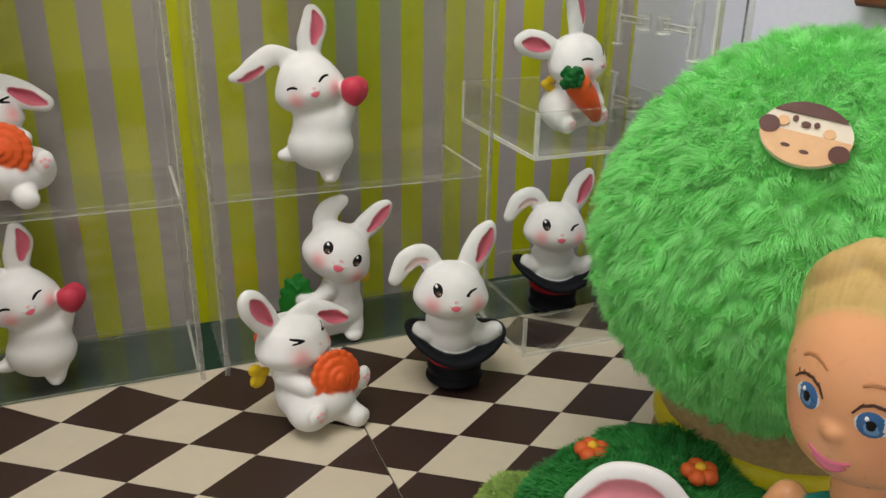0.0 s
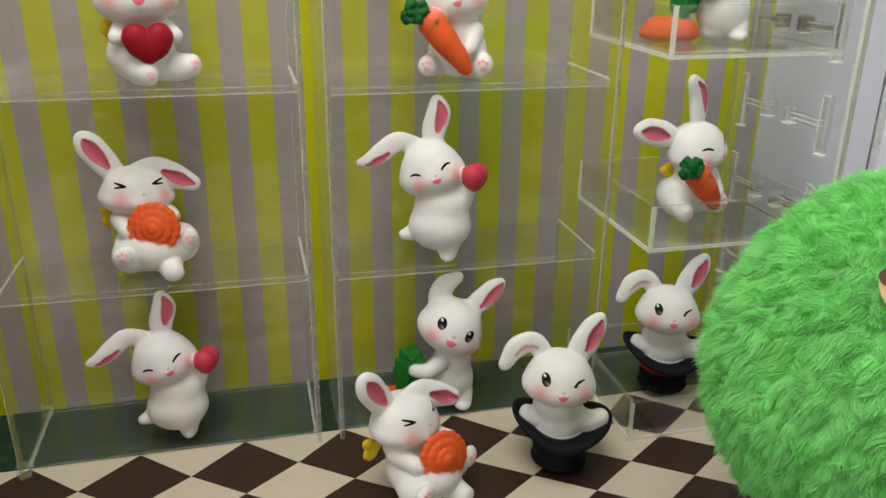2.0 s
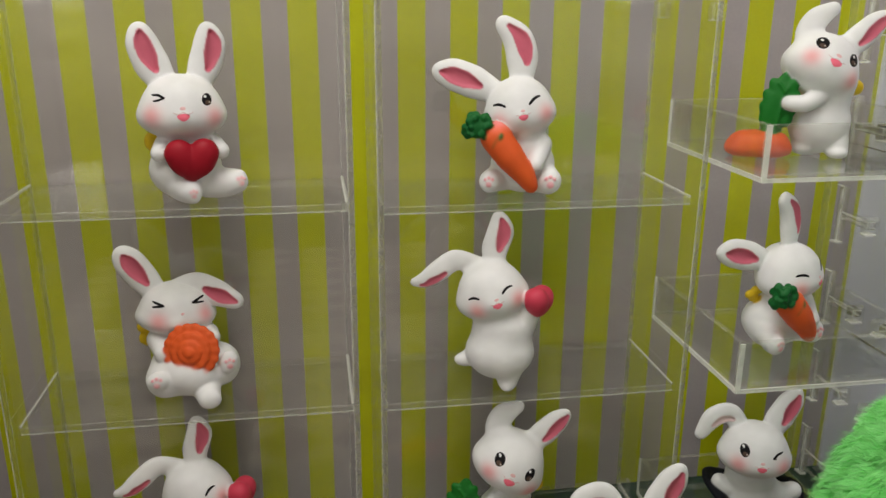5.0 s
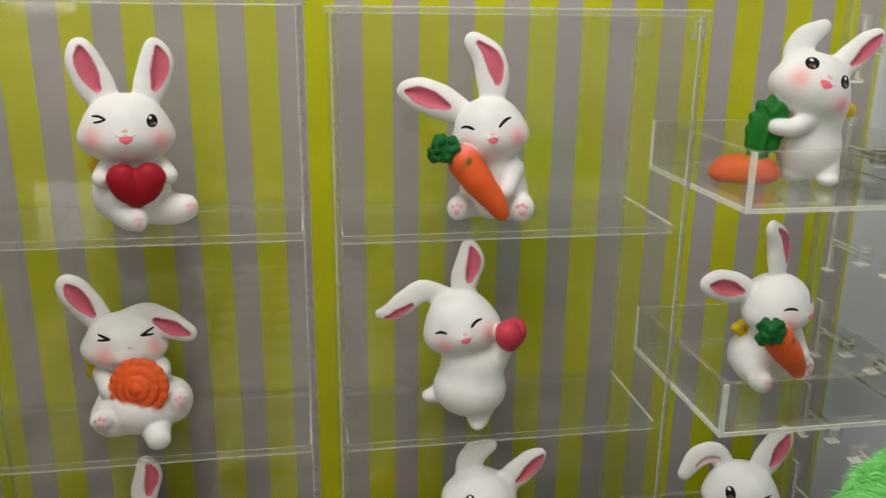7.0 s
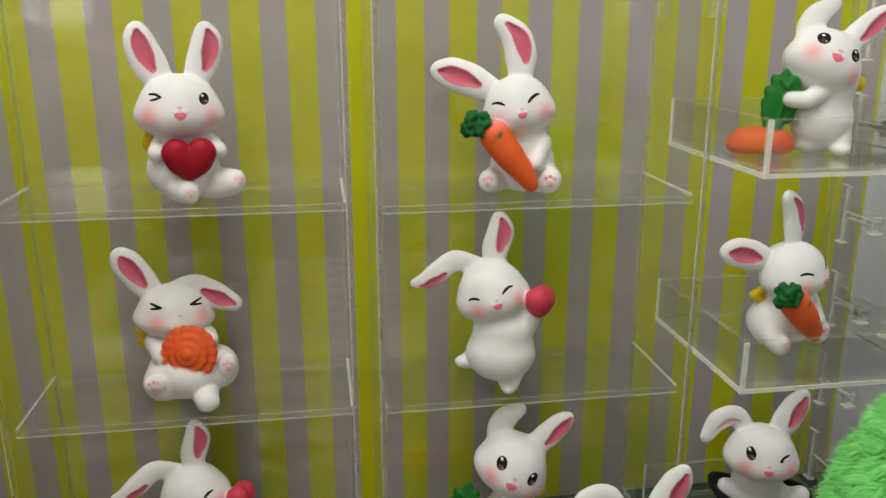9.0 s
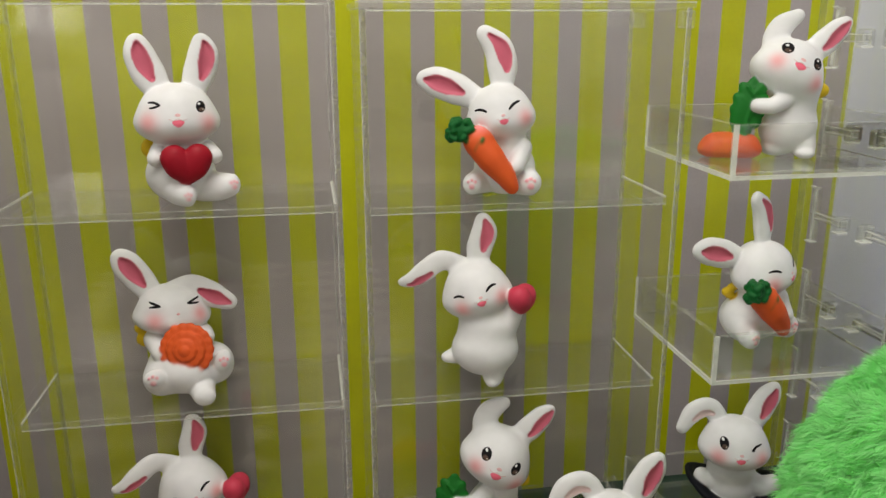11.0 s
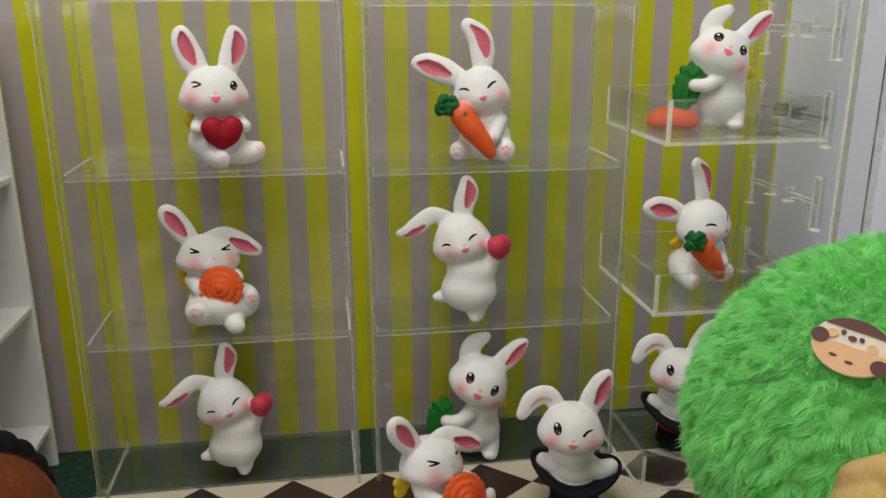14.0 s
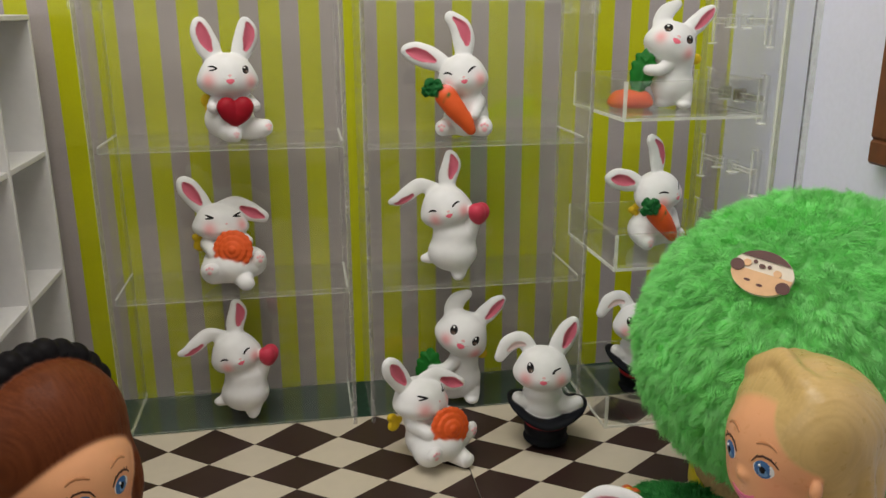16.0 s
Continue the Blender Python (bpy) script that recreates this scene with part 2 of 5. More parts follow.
M_BACKING = rough_paint("mat_paper", (0.66, 0.62, 0.54), vary=0.04, rough=0.5)
M_CREAM = tile_print("cream_tile_print", (0.62, 0.55, 0.43))
M_BROWN = tile_print("brown_tile_print", (0.035, 0.016, 0.013))
M_RESIN = painted("painted_resin", rough=0.56)
M_VINYL = painted("doll_vinyl", rough=0.33, coat=0.22, grain=0.05)
M_MATT = painted("matt_doll_vinyl", rough=0.52, grain=0.06)
M_FUR = fur("green_plush", (0.31, 0.86, 0.27), (0.39, 0.92, 0.35))
M_MOSS = fur("dark_green_plush", (0.025, 0.26, 0.05), (0.06, 0.40, 0.09))
M_LIME = fur("pale_green_plush", (0.34, 0.52, 0.12), (0.48, 0.66, 0.20))
M_TRUNK = rough_paint("brown_plush_trunk", (0.44, 0.30, 0.13), vary=0.3, scale=700, rough=0.85, bump=0.6)


# ---- mesh helpers ----
def mesh_object(name, bm, material, smooth=False):
    me = bpy.data.meshes.new(name)
    bm.normal_update()
    bm.to_mesh(me)
    bm.free()
    for m in material if isinstance(material, (list, tuple)) else (material,):
        me.materials.append(m)
    if smooth:
        me.polygons.foreach_set("use_smooth", [True] * len(me.polygons))
    return new(name, me)


def part(name, bm, material, parent, label="", smooth=False):
    """One mesh under a thing, or under a part of it."""
    ob = mesh_object(name, bm, material, smooth)
    ob.parent = parent
    if label:
        ob["label"] = label
    return ob


def box(bm, lo, hi, bevel=0.0):
    lo, hi = Vector(lo), Vector(hi)
    made = bmesh.ops.create_cube(bm, size=1.0, matrix=Matrix.LocRotScale((lo + hi) / 2, None, hi - lo))
    if bevel:
        edges = list({e for v in made["verts"] for e in v.link_edges})
        bmesh.ops.bevel(bm, geom=edges, offset=bevel, segments=1, profile=0.5, affect="EDGES")
    return bm


def slab(lo, hi, bevel=0.0):
    return box(bmesh.new(), lo, hi, bevel)


def thing(name, x, y, z, label, category, group="", kind="", rz=0):
    ob = new(name)
    ob.matrix_basis = pose(x, y, z, 0, 0, rz)
    return tagged(ob, label, category, group, kind)


# ---- the setting ----
tagged(mesh_object("wall_back", slab((-0.30, 0.0, -0.02), (0.2565, 0.004, 0.34)), M_PAPER), "glossy wallpaper board with lime green and lilac grey stripes", "wall", kind="structure")
tagged(mesh_object("wall_right", slab((0.2525, -0.62, -0.02), (0.2565, 0.0, 0.34)), M_WALL), "plain pale lilac white side wall of the display", "wall", kind="structure")
tagged(mesh_object("ground", slab((-0.30, -0.62, -0.0032), (0.2525, 0.0, -0.0006)), M_FELT), "dark green felt sheet with faint paler dots", "floor", kind="structure")
tagged(mesh_object("table", slab((-0.60, -0.75, -0.04), (0.60, 0.25, -0.02), 0.002), M_TABLE), "plain brown wooden table top under the display", "table", kind="structure")
tagged(mesh_object("base_board", slab((-0.30, -0.62, -0.02), (0.2525, 0.0, -0.0032)), M_WHITE), "white board under the felt", "board", kind="structure")
bm = bmesh.new()
for lo, hi in (((-1.6, -2.2, -0.77), (1.6, 1.0, -0.75)), ((-1.6, -2.22, -0.75), (1.6, -2.2, 1.75)), ((-1.6, 1.0, -0.75), (1.6, 1.02, 1.75)), ((-1.62, -2.2, -0.75), (-1.6, 1.0, 1.75)), ((1.6, -2.2, -0.75), (1.62, 1.0, 1.75))):
    box(bm, lo, hi)
tagged(mesh_object("wall_room", bm, M_ROOM), "plain cream walls of the surrounding room", "wall", kind="structure")
tagged(mesh_object("ceiling", slab((-1.6, -2.2, 1.75), (1.6, 1.0, 1.77)), M_ROOM), "plain cream ceiling of the room", "ceiling", kind="structure")


def far_window():
    """A tall narrow window in the room's far wall, bright with daylight."""
    ob = thing("window_1", -0.64, -2.198, 0.17, "tall narrow white framed window bright with daylight", "window", kind="structure")
    w, h, b = 0.085, 0.78, 0.012
    for lo, hi in (((-w - b, 0, -b), (w + b, 0.012, 0)), ((-w - b, 0, h), (w + b, 0.012, h + b)), ((-w - b, 0, 0), (-w, 0.012, h)), ((w, 0, 0), (w + b, 0.012, h))):
        part("window_frame", slab(lo, hi, 0.001), M_WHITE, ob)
    m, nt, bsdf = nodes_of("daylight_pane")
    bsdf.inputs["Emission Color"].default_value = (1.0, 0.93, 0.84, 1)
    bsdf.inputs["Emission Strength"].default_value = 2.0
    part("pane", slab((-w, 0.001, 0), (w, 0.004, h)), m, ob)


far_window()


# ---- acrylic stands ----
def clear(name, lo, hi, parent, rim=None, bevel=0.00016, edge=None):
    bm = slab(lo, hi, bevel)
    size = [b - a for a, b in zip(lo, hi)]
    thin = size.index(min(size))
    bm.normal_update()
    for face in bm.faces:
        n = face.normal
        face.material_index = 0 if abs(n[thin]) > 0.95 else 1 if max(abs(c) for c in n) > 0.95 else 2
    ob = part(name, bm, (M_ACRYLIC, edge or M_EDGE, rim or M_RIM), parent)
    ob.visible_shadow = name == "shelf"
    return ob


def seam_or_gleam(lo, hi, parent, material=None):
    """A thin line: cloudy glue where two sheets meet, elsewhere a painted gleam or refraction."""
    ob = part("seam_or_gleam", slab(lo, hi), material or M_SEAM_GLEAM, parent)
    ob.visible_shadow = False
    return ob


def display_stand(x, y, wide, high, tiers, lugs, label):
    """Three-tier case: back, two sides, top, base, two shelves, and small lugs at the corners."""
    deep, t, lip = 0.0395, 0.0018, 0.0445
    ob = thing("acrylic_stand", x, y, 0, label, "display stand", "acrylic stands")
    clear("back_panel", (t, -t - 0.001, t), (wide - t, -0.001, high - t), ob)
    for x0 in (0, wide - t):
        side = clear("side_panel", (x0, -lip, 0), (x0 + t, 0, high - t), ob, edge=M_OLIVE_REFRACTION if x0 == 0 and not lugs else M_HAZE)
        for yy in (-lip + 0.002, -0.006) if (x0 > 0) == lugs else ():
            for z in (0.0004, high - t - 0.0058):
                clear("lug", (x0 - 0.0012, yy - 0.0015, z), (x0 + t + 0.0012, yy + 0.0015, z + 0.0050), side, M_RIM, 0.0003)
        # pale strip paints the bright line of light down the free front edge
        seam_or_gleam((x0, -lip - 0.0002, 0), (x0 + 0.0004, -lip + 0.0002, high - t), side, M_RIM)
    top = clear("top_panel", (-0.001, -lip, high - t), (wide + 0.001, 0, high), ob)
    # gleam of the top's front edge, put in as a pale strip
    seam_or_gleam((-0.001, -lip - 0.0003, high - 0.0005), (wide + 0.001, -lip + 0.0002, high), top, M_RIM)
    seam_or_gleam((t, -0.0012, high - t - 0.0004), (wide - t, -0.0008, high - t), top, M_RIM)
    base = clear("base_panel", (t, -deep, 0.0003), (wide - t, -t - 0.001, t), ob)
    seam_or_gleam((t, -deep, t), (t + 0.0006, -t - 0.001, t + 0.0006), base, M_RIM)
    seam_or_gleam((wide - t - 0.0006, -deep, t), (wide - t, -t - 0.001, t + 0.0006), base, M_RIM)
    for z in tiers:
        shelf = clear("shelf", (t, -deep, z - 0.0023), (wide - t, -t - 0.001, z), ob)
        seam_or_gleam((t, -deep, z), (t + 0.0005, -t - 0.001, z + 0.0005), shelf, M_GLUE_GLEAM)
        seam_or_gleam((wide - t - 0.0005, -deep, z), (wide - t, -t - 0.001, z + 0.0005), shelf, M_GLUE_GLEAM)
        # painted gleam under the shelf's free front edge
        seam_or_gleam((t, -deep - 0.0002, z - 0.0023), (wide - t, -deep + 0.0001, z - 0.0019), shelf, M_RIM)
    return ob


display_stand(-0.0370, -0.0006, 0.0996, 0.1870, (0.0635, 0.1270), False, "clear acrylic three-tier stand against the striped wall")
display_stand(0.0690, -0.0006, 0.0978, 0.1850, (0.0628, 0.1256), True, "clear acrylic three-tier stand against the striped wall")


def tray_stand():
    """Tall slotted side panel that holds four lipped trays, and a clear sheet on the side wall."""
    ob = thing("acrylic_tray_stand", 0.0, 0.0, 0.0, "clear acrylic stand with lipped trays and slotted side panel", "display stand", "acrylic stands")
    t = 0.0018
    x0, x1, y0, y1 = 0.1705, 0.2298, -0.0690, -0.0095
    xp, high = 0.2350, 0.255
    panel = clear("side_panel", (xp, -0.0705, 0), (xp + 0.003, -0.003, high), ob, edge=M_OLIVE_REFRACTION)
    # white line painted on as the gleam of the panel's front edge
    seam_or_gleam((xp - 0.0003, -0.0709, 0), (xp + 0.0005, -0.0701, high), panel)
    sheet = clear("wall_panel", (0.2490, -0.0690, 0), (0.2517, -0.002, high), ob)
    # dark strip stands for the dark refracted inside the sheet's front edge
    seam_or_gleam((0.2484, -0.0690, 0), (0.2489, -0.0684, high), sheet, M_DARK_REFRACTION)
    seam_or_gleam((0.2490, -0.0694, 0), (0.2517, -0.0690, high), sheet, M_RIM)
    for z in (0.0006, 0.0738, 0.1362, 0.1985):
        top = z + 0.0155
        tray = clear("tray", (x0, y0, z), (x1, y1, z + t), ob)
        for lo, hi in (((x0, y0, z + t), (x1, y0 + t, top)), ((x0, y1 - t, z + t), (x1, y1, top)), ((x0, y0 + t, z + t), (x0 + t, y1 - t, top)), ((x1 - t, y0 + t, z + t), (x1, y1 - t, top))):
            clear("lip", lo, hi, tray)
        e = 0.0007
        for lo, hi in (((x0 - e, y0 - e, z), (x1, y0, z + 1.6 * e)), ((x0 - e, y0, z), (x0, y1, z + 1.8 * e)), ((x0 - e, y0 - e, z + 1.6 * e), (x0 + e, y0, top)), ((x0 - e, y1 - e, z + 1.8 * e), (x0, y1, top))):
            seam_or_gleam(lo, hi, tray)
    for k in range(8):
        z, thick = 0.0190 + 0.0310 * k, 0.0014
        for y, step in ((-0.0165, -1), (-0.0630, 1)):
            slot = clear("slot_frame", (xp - 0.0022, y - 0.0017, z - 0.0098), (xp, y + 0.0017, z + 0.0098), panel, M_RIM, 0.0004)
            a, b = sorted((y + step * 0.0018, y + step * 0.0170))
            clear("tongue", (xp - 0.0030, a, z - thick), (xp, b, z + thick), slot, M_GLUE_GLEAM, 0.0004)
            yy = a if step < 0 else b
            clear("stud", (xp - 0.0050, yy - 0.0016, z - 0.0024), (xp, yy + 0.0016, z + 0.0030), slot, M_RIM, 0.0005)
            # pale strips paint the highlights on studs and slot frames
            seam_or_gleam((xp - 0.0050, yy - 0.0016, z - 0.0030), (xp - 0.0008, yy + 0.0016, z - 0.0025), slot, M_SEAM_GLEAM)
            seam_or_gleam((xp - 0.0030, y - 0.0019, z - 0.0104), (xp - 0.0004, y + 0.0019, z - 0.0099), slot, M_SEAM_GLEAM)
            seam_or_gleam((xp - 0.0030, y - 0.0017, z + 0.0099), (xp - 0.0022, y + 0.0017, z + 0.0103), slot, M_GLUE_GLEAM)
            seam_or_gleam((xp - 0.0030, y + step * 0.0014, z - 0.0090), (xp - 0.0024, y + step * 0.0014 + 0.0005, z + 0.0090), slot, M_GLUE_GLEAM)
    return ob


tray_stand()


# ---- painted figurines, each one moulded piece ----
WHITE, BLUSH, INNER, BLACK = (0.80, 0.80, 0.80), (0.86, 0.30, 0.31), (0.60, 0.13, 0.19), (0.012, 0.011, 0.012)
RED, ROSE, ORANGE, LEAF, DEEP, GOLD = (0.34, 0.006, 0.018), (0.58, 0.045, 0.085), (0.74, 0.105, 0.018), (0.005, 0.150, 0.012), (0.006, 0.115, 0.022), (0.72, 0.50, 0.012)
TONGUE, HAT = (0.92, 0.17, 0.25), (0.010, 0.011, 0.014)


def surface_net(field, origin, h):
    """Vertices and quads of the zero surface of a sampled field."""
    s = np.array(field.shape) - 1
    inside = field < 0
    count = sum(inside[i:s[0] + i, j:s[1] + j, k:s[2] + k].astype(int) for i in (0, 1) for j in (0, 1) for k in (0, 1))
    live = (count > 0) & (count < 8)
    index = np.full(s, -1)
    index[live] = np.arange(live.sum())
    total, hits = np.zeros((*s, 3)), np.zeros(s)
    for a in range(3):
        for o in ((0, 0), (0, 1), (1, 0), (1, 1)):
            off = list(o)
            off.insert(a, 0)
            to = off.copy()
            to[a] = 1
            v0 = field[off[0]:s[0] + off[0], off[1]:s[1] + off[1], off[2]:s[2] + off[2]]
            v1 = field[to[0]:s[0] + to[0], to[1]:s[1] + to[1], to[2]:s[2] + to[2]]
            cross = (v0 < 0) != (v1 < 0)
            f = np.where(cross, v0 / np.where(cross, v0 - v1, 1), 0)
            for b in range(3):
                total[..., b] += np.where(cross, f if b == a else off[b], 0)
            hits += cross
    cells = np.argwhere(live)
    verts = (cells + total[live] / hits[live][:, None]) * h + origin
    faces = []
    for a in range(3):
        b, c = (a + 1) % 3, (a + 2) % 3
        lo = [slice(1, s[0]), slice(1, s[1]), slice(1, s[2])]
        lo[a] = slice(0, s[a])
        hi = list(lo)
        hi[a] = slice(1, s[a] + 1)
        edge = np.argwhere(inside[tuple(lo)] != inside[tuple(hi)])
        base = np.ones(3, int)
        base[a] = 0
        edge = edge + base
        flip = inside[tuple(edge.T)]
        eb, ec = np.eye(3, dtype=int)[b], np.eye(3, dtype=int)[c]
        quad = np.stack([index[tuple((edge - q).T)] for q in (eb + ec, ec, 0 * eb, eb)], 1)
        quad[~flip] = quad[~flip][:, ::-1]
        faces.append(quad)
    return verts, np.vstack(faces)


class Figure:
    """Soft union of rounded forms, in millimetres, facing -y."""

    def __init__(self):
        self.forms, self.hollows, self.marks, self.tint, self.extra = [], [], [], [], []
        self.m, self.streaks, self.floor = Matrix(), None, 0.0

    def turn(self, pivot=(0, 0, 0), rx=0, ry=0, rz=0):
        p = Vector(pivot)
        self.m = Matrix.Translation(p) @ pose(0, 0, 0, rx, ry, rz) @ Matrix.Translation(-p)

    def ell(self, c, r, col=WHITE, k=1.2, rot=(0, 0, 0)):
        m = self.m @ Matrix.Translation(c) @ pose(0, 0, 0, *rot)
        self.forms.append((np.array(m.inverted()), np.array(r, float), np.array(col), k))

    def chain(self, points, radii, col=WHITE, k=1.0, flat=1.0, steps=7):
        """A limb: round forms strung along a smooth line; flat squeezes it from front to back."""
        pts = np.array(points, float)
        n = len(pts)
        for u in np.linspace(0, n - 1, steps * (n - 1) + 1):
            i = min(int(u), n - 2)
            f = u - i
            p0, p1, p2, p3 = pts[max(i - 1, 0)], pts[i], pts[i + 1], pts[min(i + 2, n - 1)]
            p = 0.5 * (2 * p1 + (p2 - p0) * f + (2 * p0 - 5 * p1 + 4 * p2 - p3) * f * f + (3 * p1 - 3 * p2 + p3 - p0) * f ** 3)
            r = radii[i] * (1 - f) + radii[i + 1] * f
            self.ell(p, (r, r * flat, r), col, k)

    def ear(self, points, widths, inner=(0.3, 1.0), pink=INNER, side=0.0, drop=0.0):
        """A flat leaf-shaped ear with a pink hollow in its front."""
        self.chain(points, widths, WHITE, 0.6, 0.48, 8)
        pts = np.array(points, float)
        n = len(pts)
        lo, hi = inner
        for u in np.linspace(lo, hi, 22) * (n - 1):
            i = min(int(u), n - 2)
            f = u - i
            p0, p1, p2, p3 = pts[max(i - 1, 0)], pts[i], pts[i + 1], pts[min(i + 2, n - 1)]
            p = 0.5 * (2 * p1 + (p2 - p0) * f + (2 * p0 - 5 * p1 + 4 * p2 - p3) * f * f + (3 * p1 - 3 * p2 + p3 - p0) * f ** 3)
            r = widths[i] * (1 - f) + widths[i + 1] * f
            edge = min(1.0, 0.35 + 2.6 * min((u / (n - 1) - lo), (hi - u / (n - 1))))
            c = (p[0] + side * r, p[1] - (0.62 * r + 0.2), p[2] + drop * r)
            m = self.m @ Matrix.Translation(c)
            self.hollows.append((np.array(m.inverted()), np.array((0.56 * r * edge, 0.34 * r + 0.1, 0.56 * r * edge)), np.array(pink)))

    def reach(self, inv, r, extra):
        c = np.linalg.inv(inv)
        far = np.sqrt(((c[:3, :3] * r) ** 2).sum(1)) + extra
        return c[:3, 3] - far, c[:3, 3] + far

    def field(self, p):
        """Signed distance (far off: 6) and paint at the points p, an (n, 3) array."""
        d, weight, colour = np.full(len(p), 6.0), np.full(len(p), 1e-9), np.full((len(p), 3), 0.8e-9)
        for inv, r, col, k in self.forms:
            lo, hi = self.reach(inv, r, k + 1.6)
            at = np.flatnonzero(((p > lo) & (p < hi)).all(1))
            if not len(at):
                continue
            q = p[at] @ inv[:3, :3].T + inv[:3, 3]
            a, b = np.linalg.norm(q / r, axis=1), np.linalg.norm(q / (r * r), axis=1)
            e = a * (a - 1) / np.maximum(b, 1e-9)
            w = np.exp(-np.clip(e, -3.0, 6.0) / 0.13)
            weight[at] += w
            colour[at] += w[:, None] * col
            h = np.clip(0.5 + 0.5 * (d[at] - e) / k, 0, 1)
            d[at] = d[at] * (1 - h) + e * h - k * h * (1 - h)
        colour /= weight[:, None]
        for inv, r, col in self.hollows:
            lo, hi = self.reach(inv, r, 1.0)
            at = np.flatnonzero(((p > lo) & (p < hi)).all(1))
            if not len(at):
                continue
            q = p[at] @ inv[:3, :3].T + inv[:3, 3]
            a, b = np.linalg.norm(q / r, axis=1), np.linalg.norm(q / (r * r), axis=1)
            e = a * (a - 1) / np.maximum(b, 1e-9)
            w = np.clip((0.42 - e) / 0.34, 0, 1)[:, None]
            colour[at] = colour[at] * (1 - w) + col * w
            d[at] = np.maximum(d[at], -e)
        return d, colour

    def on_front(self, xz, lift=0.1):
        """Points of the front skin above (x, z) of the head's own frame."""
        m = np.array(self.m)
        ys = np.linspace(-26, 6, 110)
        p = np.array([[(x, y, z) for y in ys] for x, z in xz])
        d, _ = self.field(p.reshape(-1, 3) @ m[:3, :3].T + m[:3, 3])
        d = d.reshape(len(xz), -1)
        out = []
        for row, (x, z) in zip(d, xz):
            i = max(int(np.argmax(row < 0)) if (row < 0).any() else 60, 1)
            f = row[i - 1] / (row[i - 1] - row[i]) if row[i - 1] > 0 > row[i] else 0.0
            out.append(m[:3, :3] @ np.array((x, ys[i - 1] + f * (ys[1] - ys[0]) - lift, z)) + m[:3, 3])
        return np.array(out)

    def stroke(self, xz, width, col):
        self.marks.append(("stroke", self.m.copy(), xz, width, col))

    def spot(self, x, z, rx, rz, col, rot=0.0, lift=0.12, taper=0.0):
        self.marks.append(("spot", self.m.copy(), (x, z, rx, rz, rot, taper), lift, col))

    def blush(self, x, z, r, col=BLUSH, strength=0.75):
        self.marks.append(("blush", self.m.copy(), (x, z, r), strength, col))

    def build(self, name, h=0.42, material=None):
        lo, hi = np.full(3, 1e9), np.full(3, -1e9)
        for inv, r, col, k in self.forms:
            c = np.linalg.inv(inv)
            reach = np.sqrt(((c[:3, :3] * r) ** 2).sum(1))
            lo, hi = np.minimum(lo, c[:3, 3] - reach), np.maximum(hi, c[:3, 3] + reach)
        lo, hi = lo - 2.2 * h, hi + 2.2 * h
        lo[2] = max(lo[2], self.floor - 1.4 * h)
        n = np.ceil((hi - lo) / h).astype(int) + 1
        axes = [lo[a] + h * np.arange(n[a]) for a in range(3)]
        d = np.full(n, 6.0)
        ax = [q.reshape([-1 if a == b else 1 for b in range(3)]) for a, q in enumerate(axes)]
        for blend, forms in ((True, self.forms), (False, self.hollows)):
            for form in forms:
                inv, r, k = form[0], form[1], form[3] if blend else 0.0
                near, far = self.reach(inv, r, k + 2.5 * h)
                i0 = np.maximum(np.floor((near - lo) / h).astype(int), 0)
                i1 = np.minimum(np.ceil((far - lo) / h).astype(int) + 1, n)
                if (i1 <= i0).any():
                    continue
                cut = tuple(slice(a, b) for a, b in zip(i0, i1))
                x, y, z = (ax[0][cut[0]], ax[1][:, cut[1]], ax[2][:, :, cut[2]])
                q = [inv[a, 0] * x + inv[a, 1] * y + inv[a, 2] * z + inv[a, 3] for a in range(3)]
                s1 = np.sqrt(sum((q[a] / r[a]) ** 2 for a in range(3)))
                s2 = np.sqrt(sum((q[a] / r[a] ** 2) ** 2 for a in range(3)))
                e = s1 * (s1 - 1) / np.maximum(s2, 1e-9)
                if blend:
                    w = np.clip(0.5 + 0.5 * (d[cut] - e) / k, 0, 1)
                    d[cut] = d[cut] * (1 - w) + e * w - k * w * (1 - w)
                else:
                    d[cut] = np.maximum(d[cut], -e)
        d = np.maximum(d, self.floor - ax[2] + 0 * d)
        verts, faces = surface_net(d, lo, h)
        _, colour = self.field(verts)
        if self.streaks:
            hair, dark = (np.array(c) for c in self.streaks)
            for i in np.flatnonzero(np.abs(colour - hair).max(1) < 0.02):
                v = verts[i]
                turn = math.atan2(v[0], v[1] + 30)
                w = 0.45 + 0.7 * noise.noise(Vector((turn * 45.0, v[2] * 0.04, v[1] * 0.20))) + 0.6 * noise.noise(Vector((turn * 150.0, v[2] * 0.05, v[1] * 0.35)))
                colour[i] = hair + (dark - hair) * min(max(w, 0.0), 1.0)
                away = Vector((v[0], v[1] - 5.0, v[2] - 76.0)).normalized()
                verts[i] = v - np.array(away) * 0.16 * w
        for kind, m, data, amount, col in self.marks:
            self.m = m
            if kind == "blush":
                x, z, r = data
                c = self.on_front([(x, z)])[0]
                w = amount * np.exp(-(np.linalg.norm(verts - c, axis=1) / r) ** 2 * 1.4)
                white = (np.abs(colour - np.array(WHITE)).max(1) < 0.01) | (np.abs(colour - colour[np.argmin(np.linalg.norm(verts - c, axis=1))]).max(1) < 0.2)
                w = np.where(white, w, 0)[:, None]
                colour = colour * (1 - w) + np.array(col) * w
        vs, fs, cs = [tuple(v) for v in verts], [tuple(int(i) for i in f) for f in faces], [tuple(c) for c in colour]
        for kind, m, data, amount, col in self.marks:
            self.m = m
            start = len(vs)
            if kind == "stroke":
                fine = []
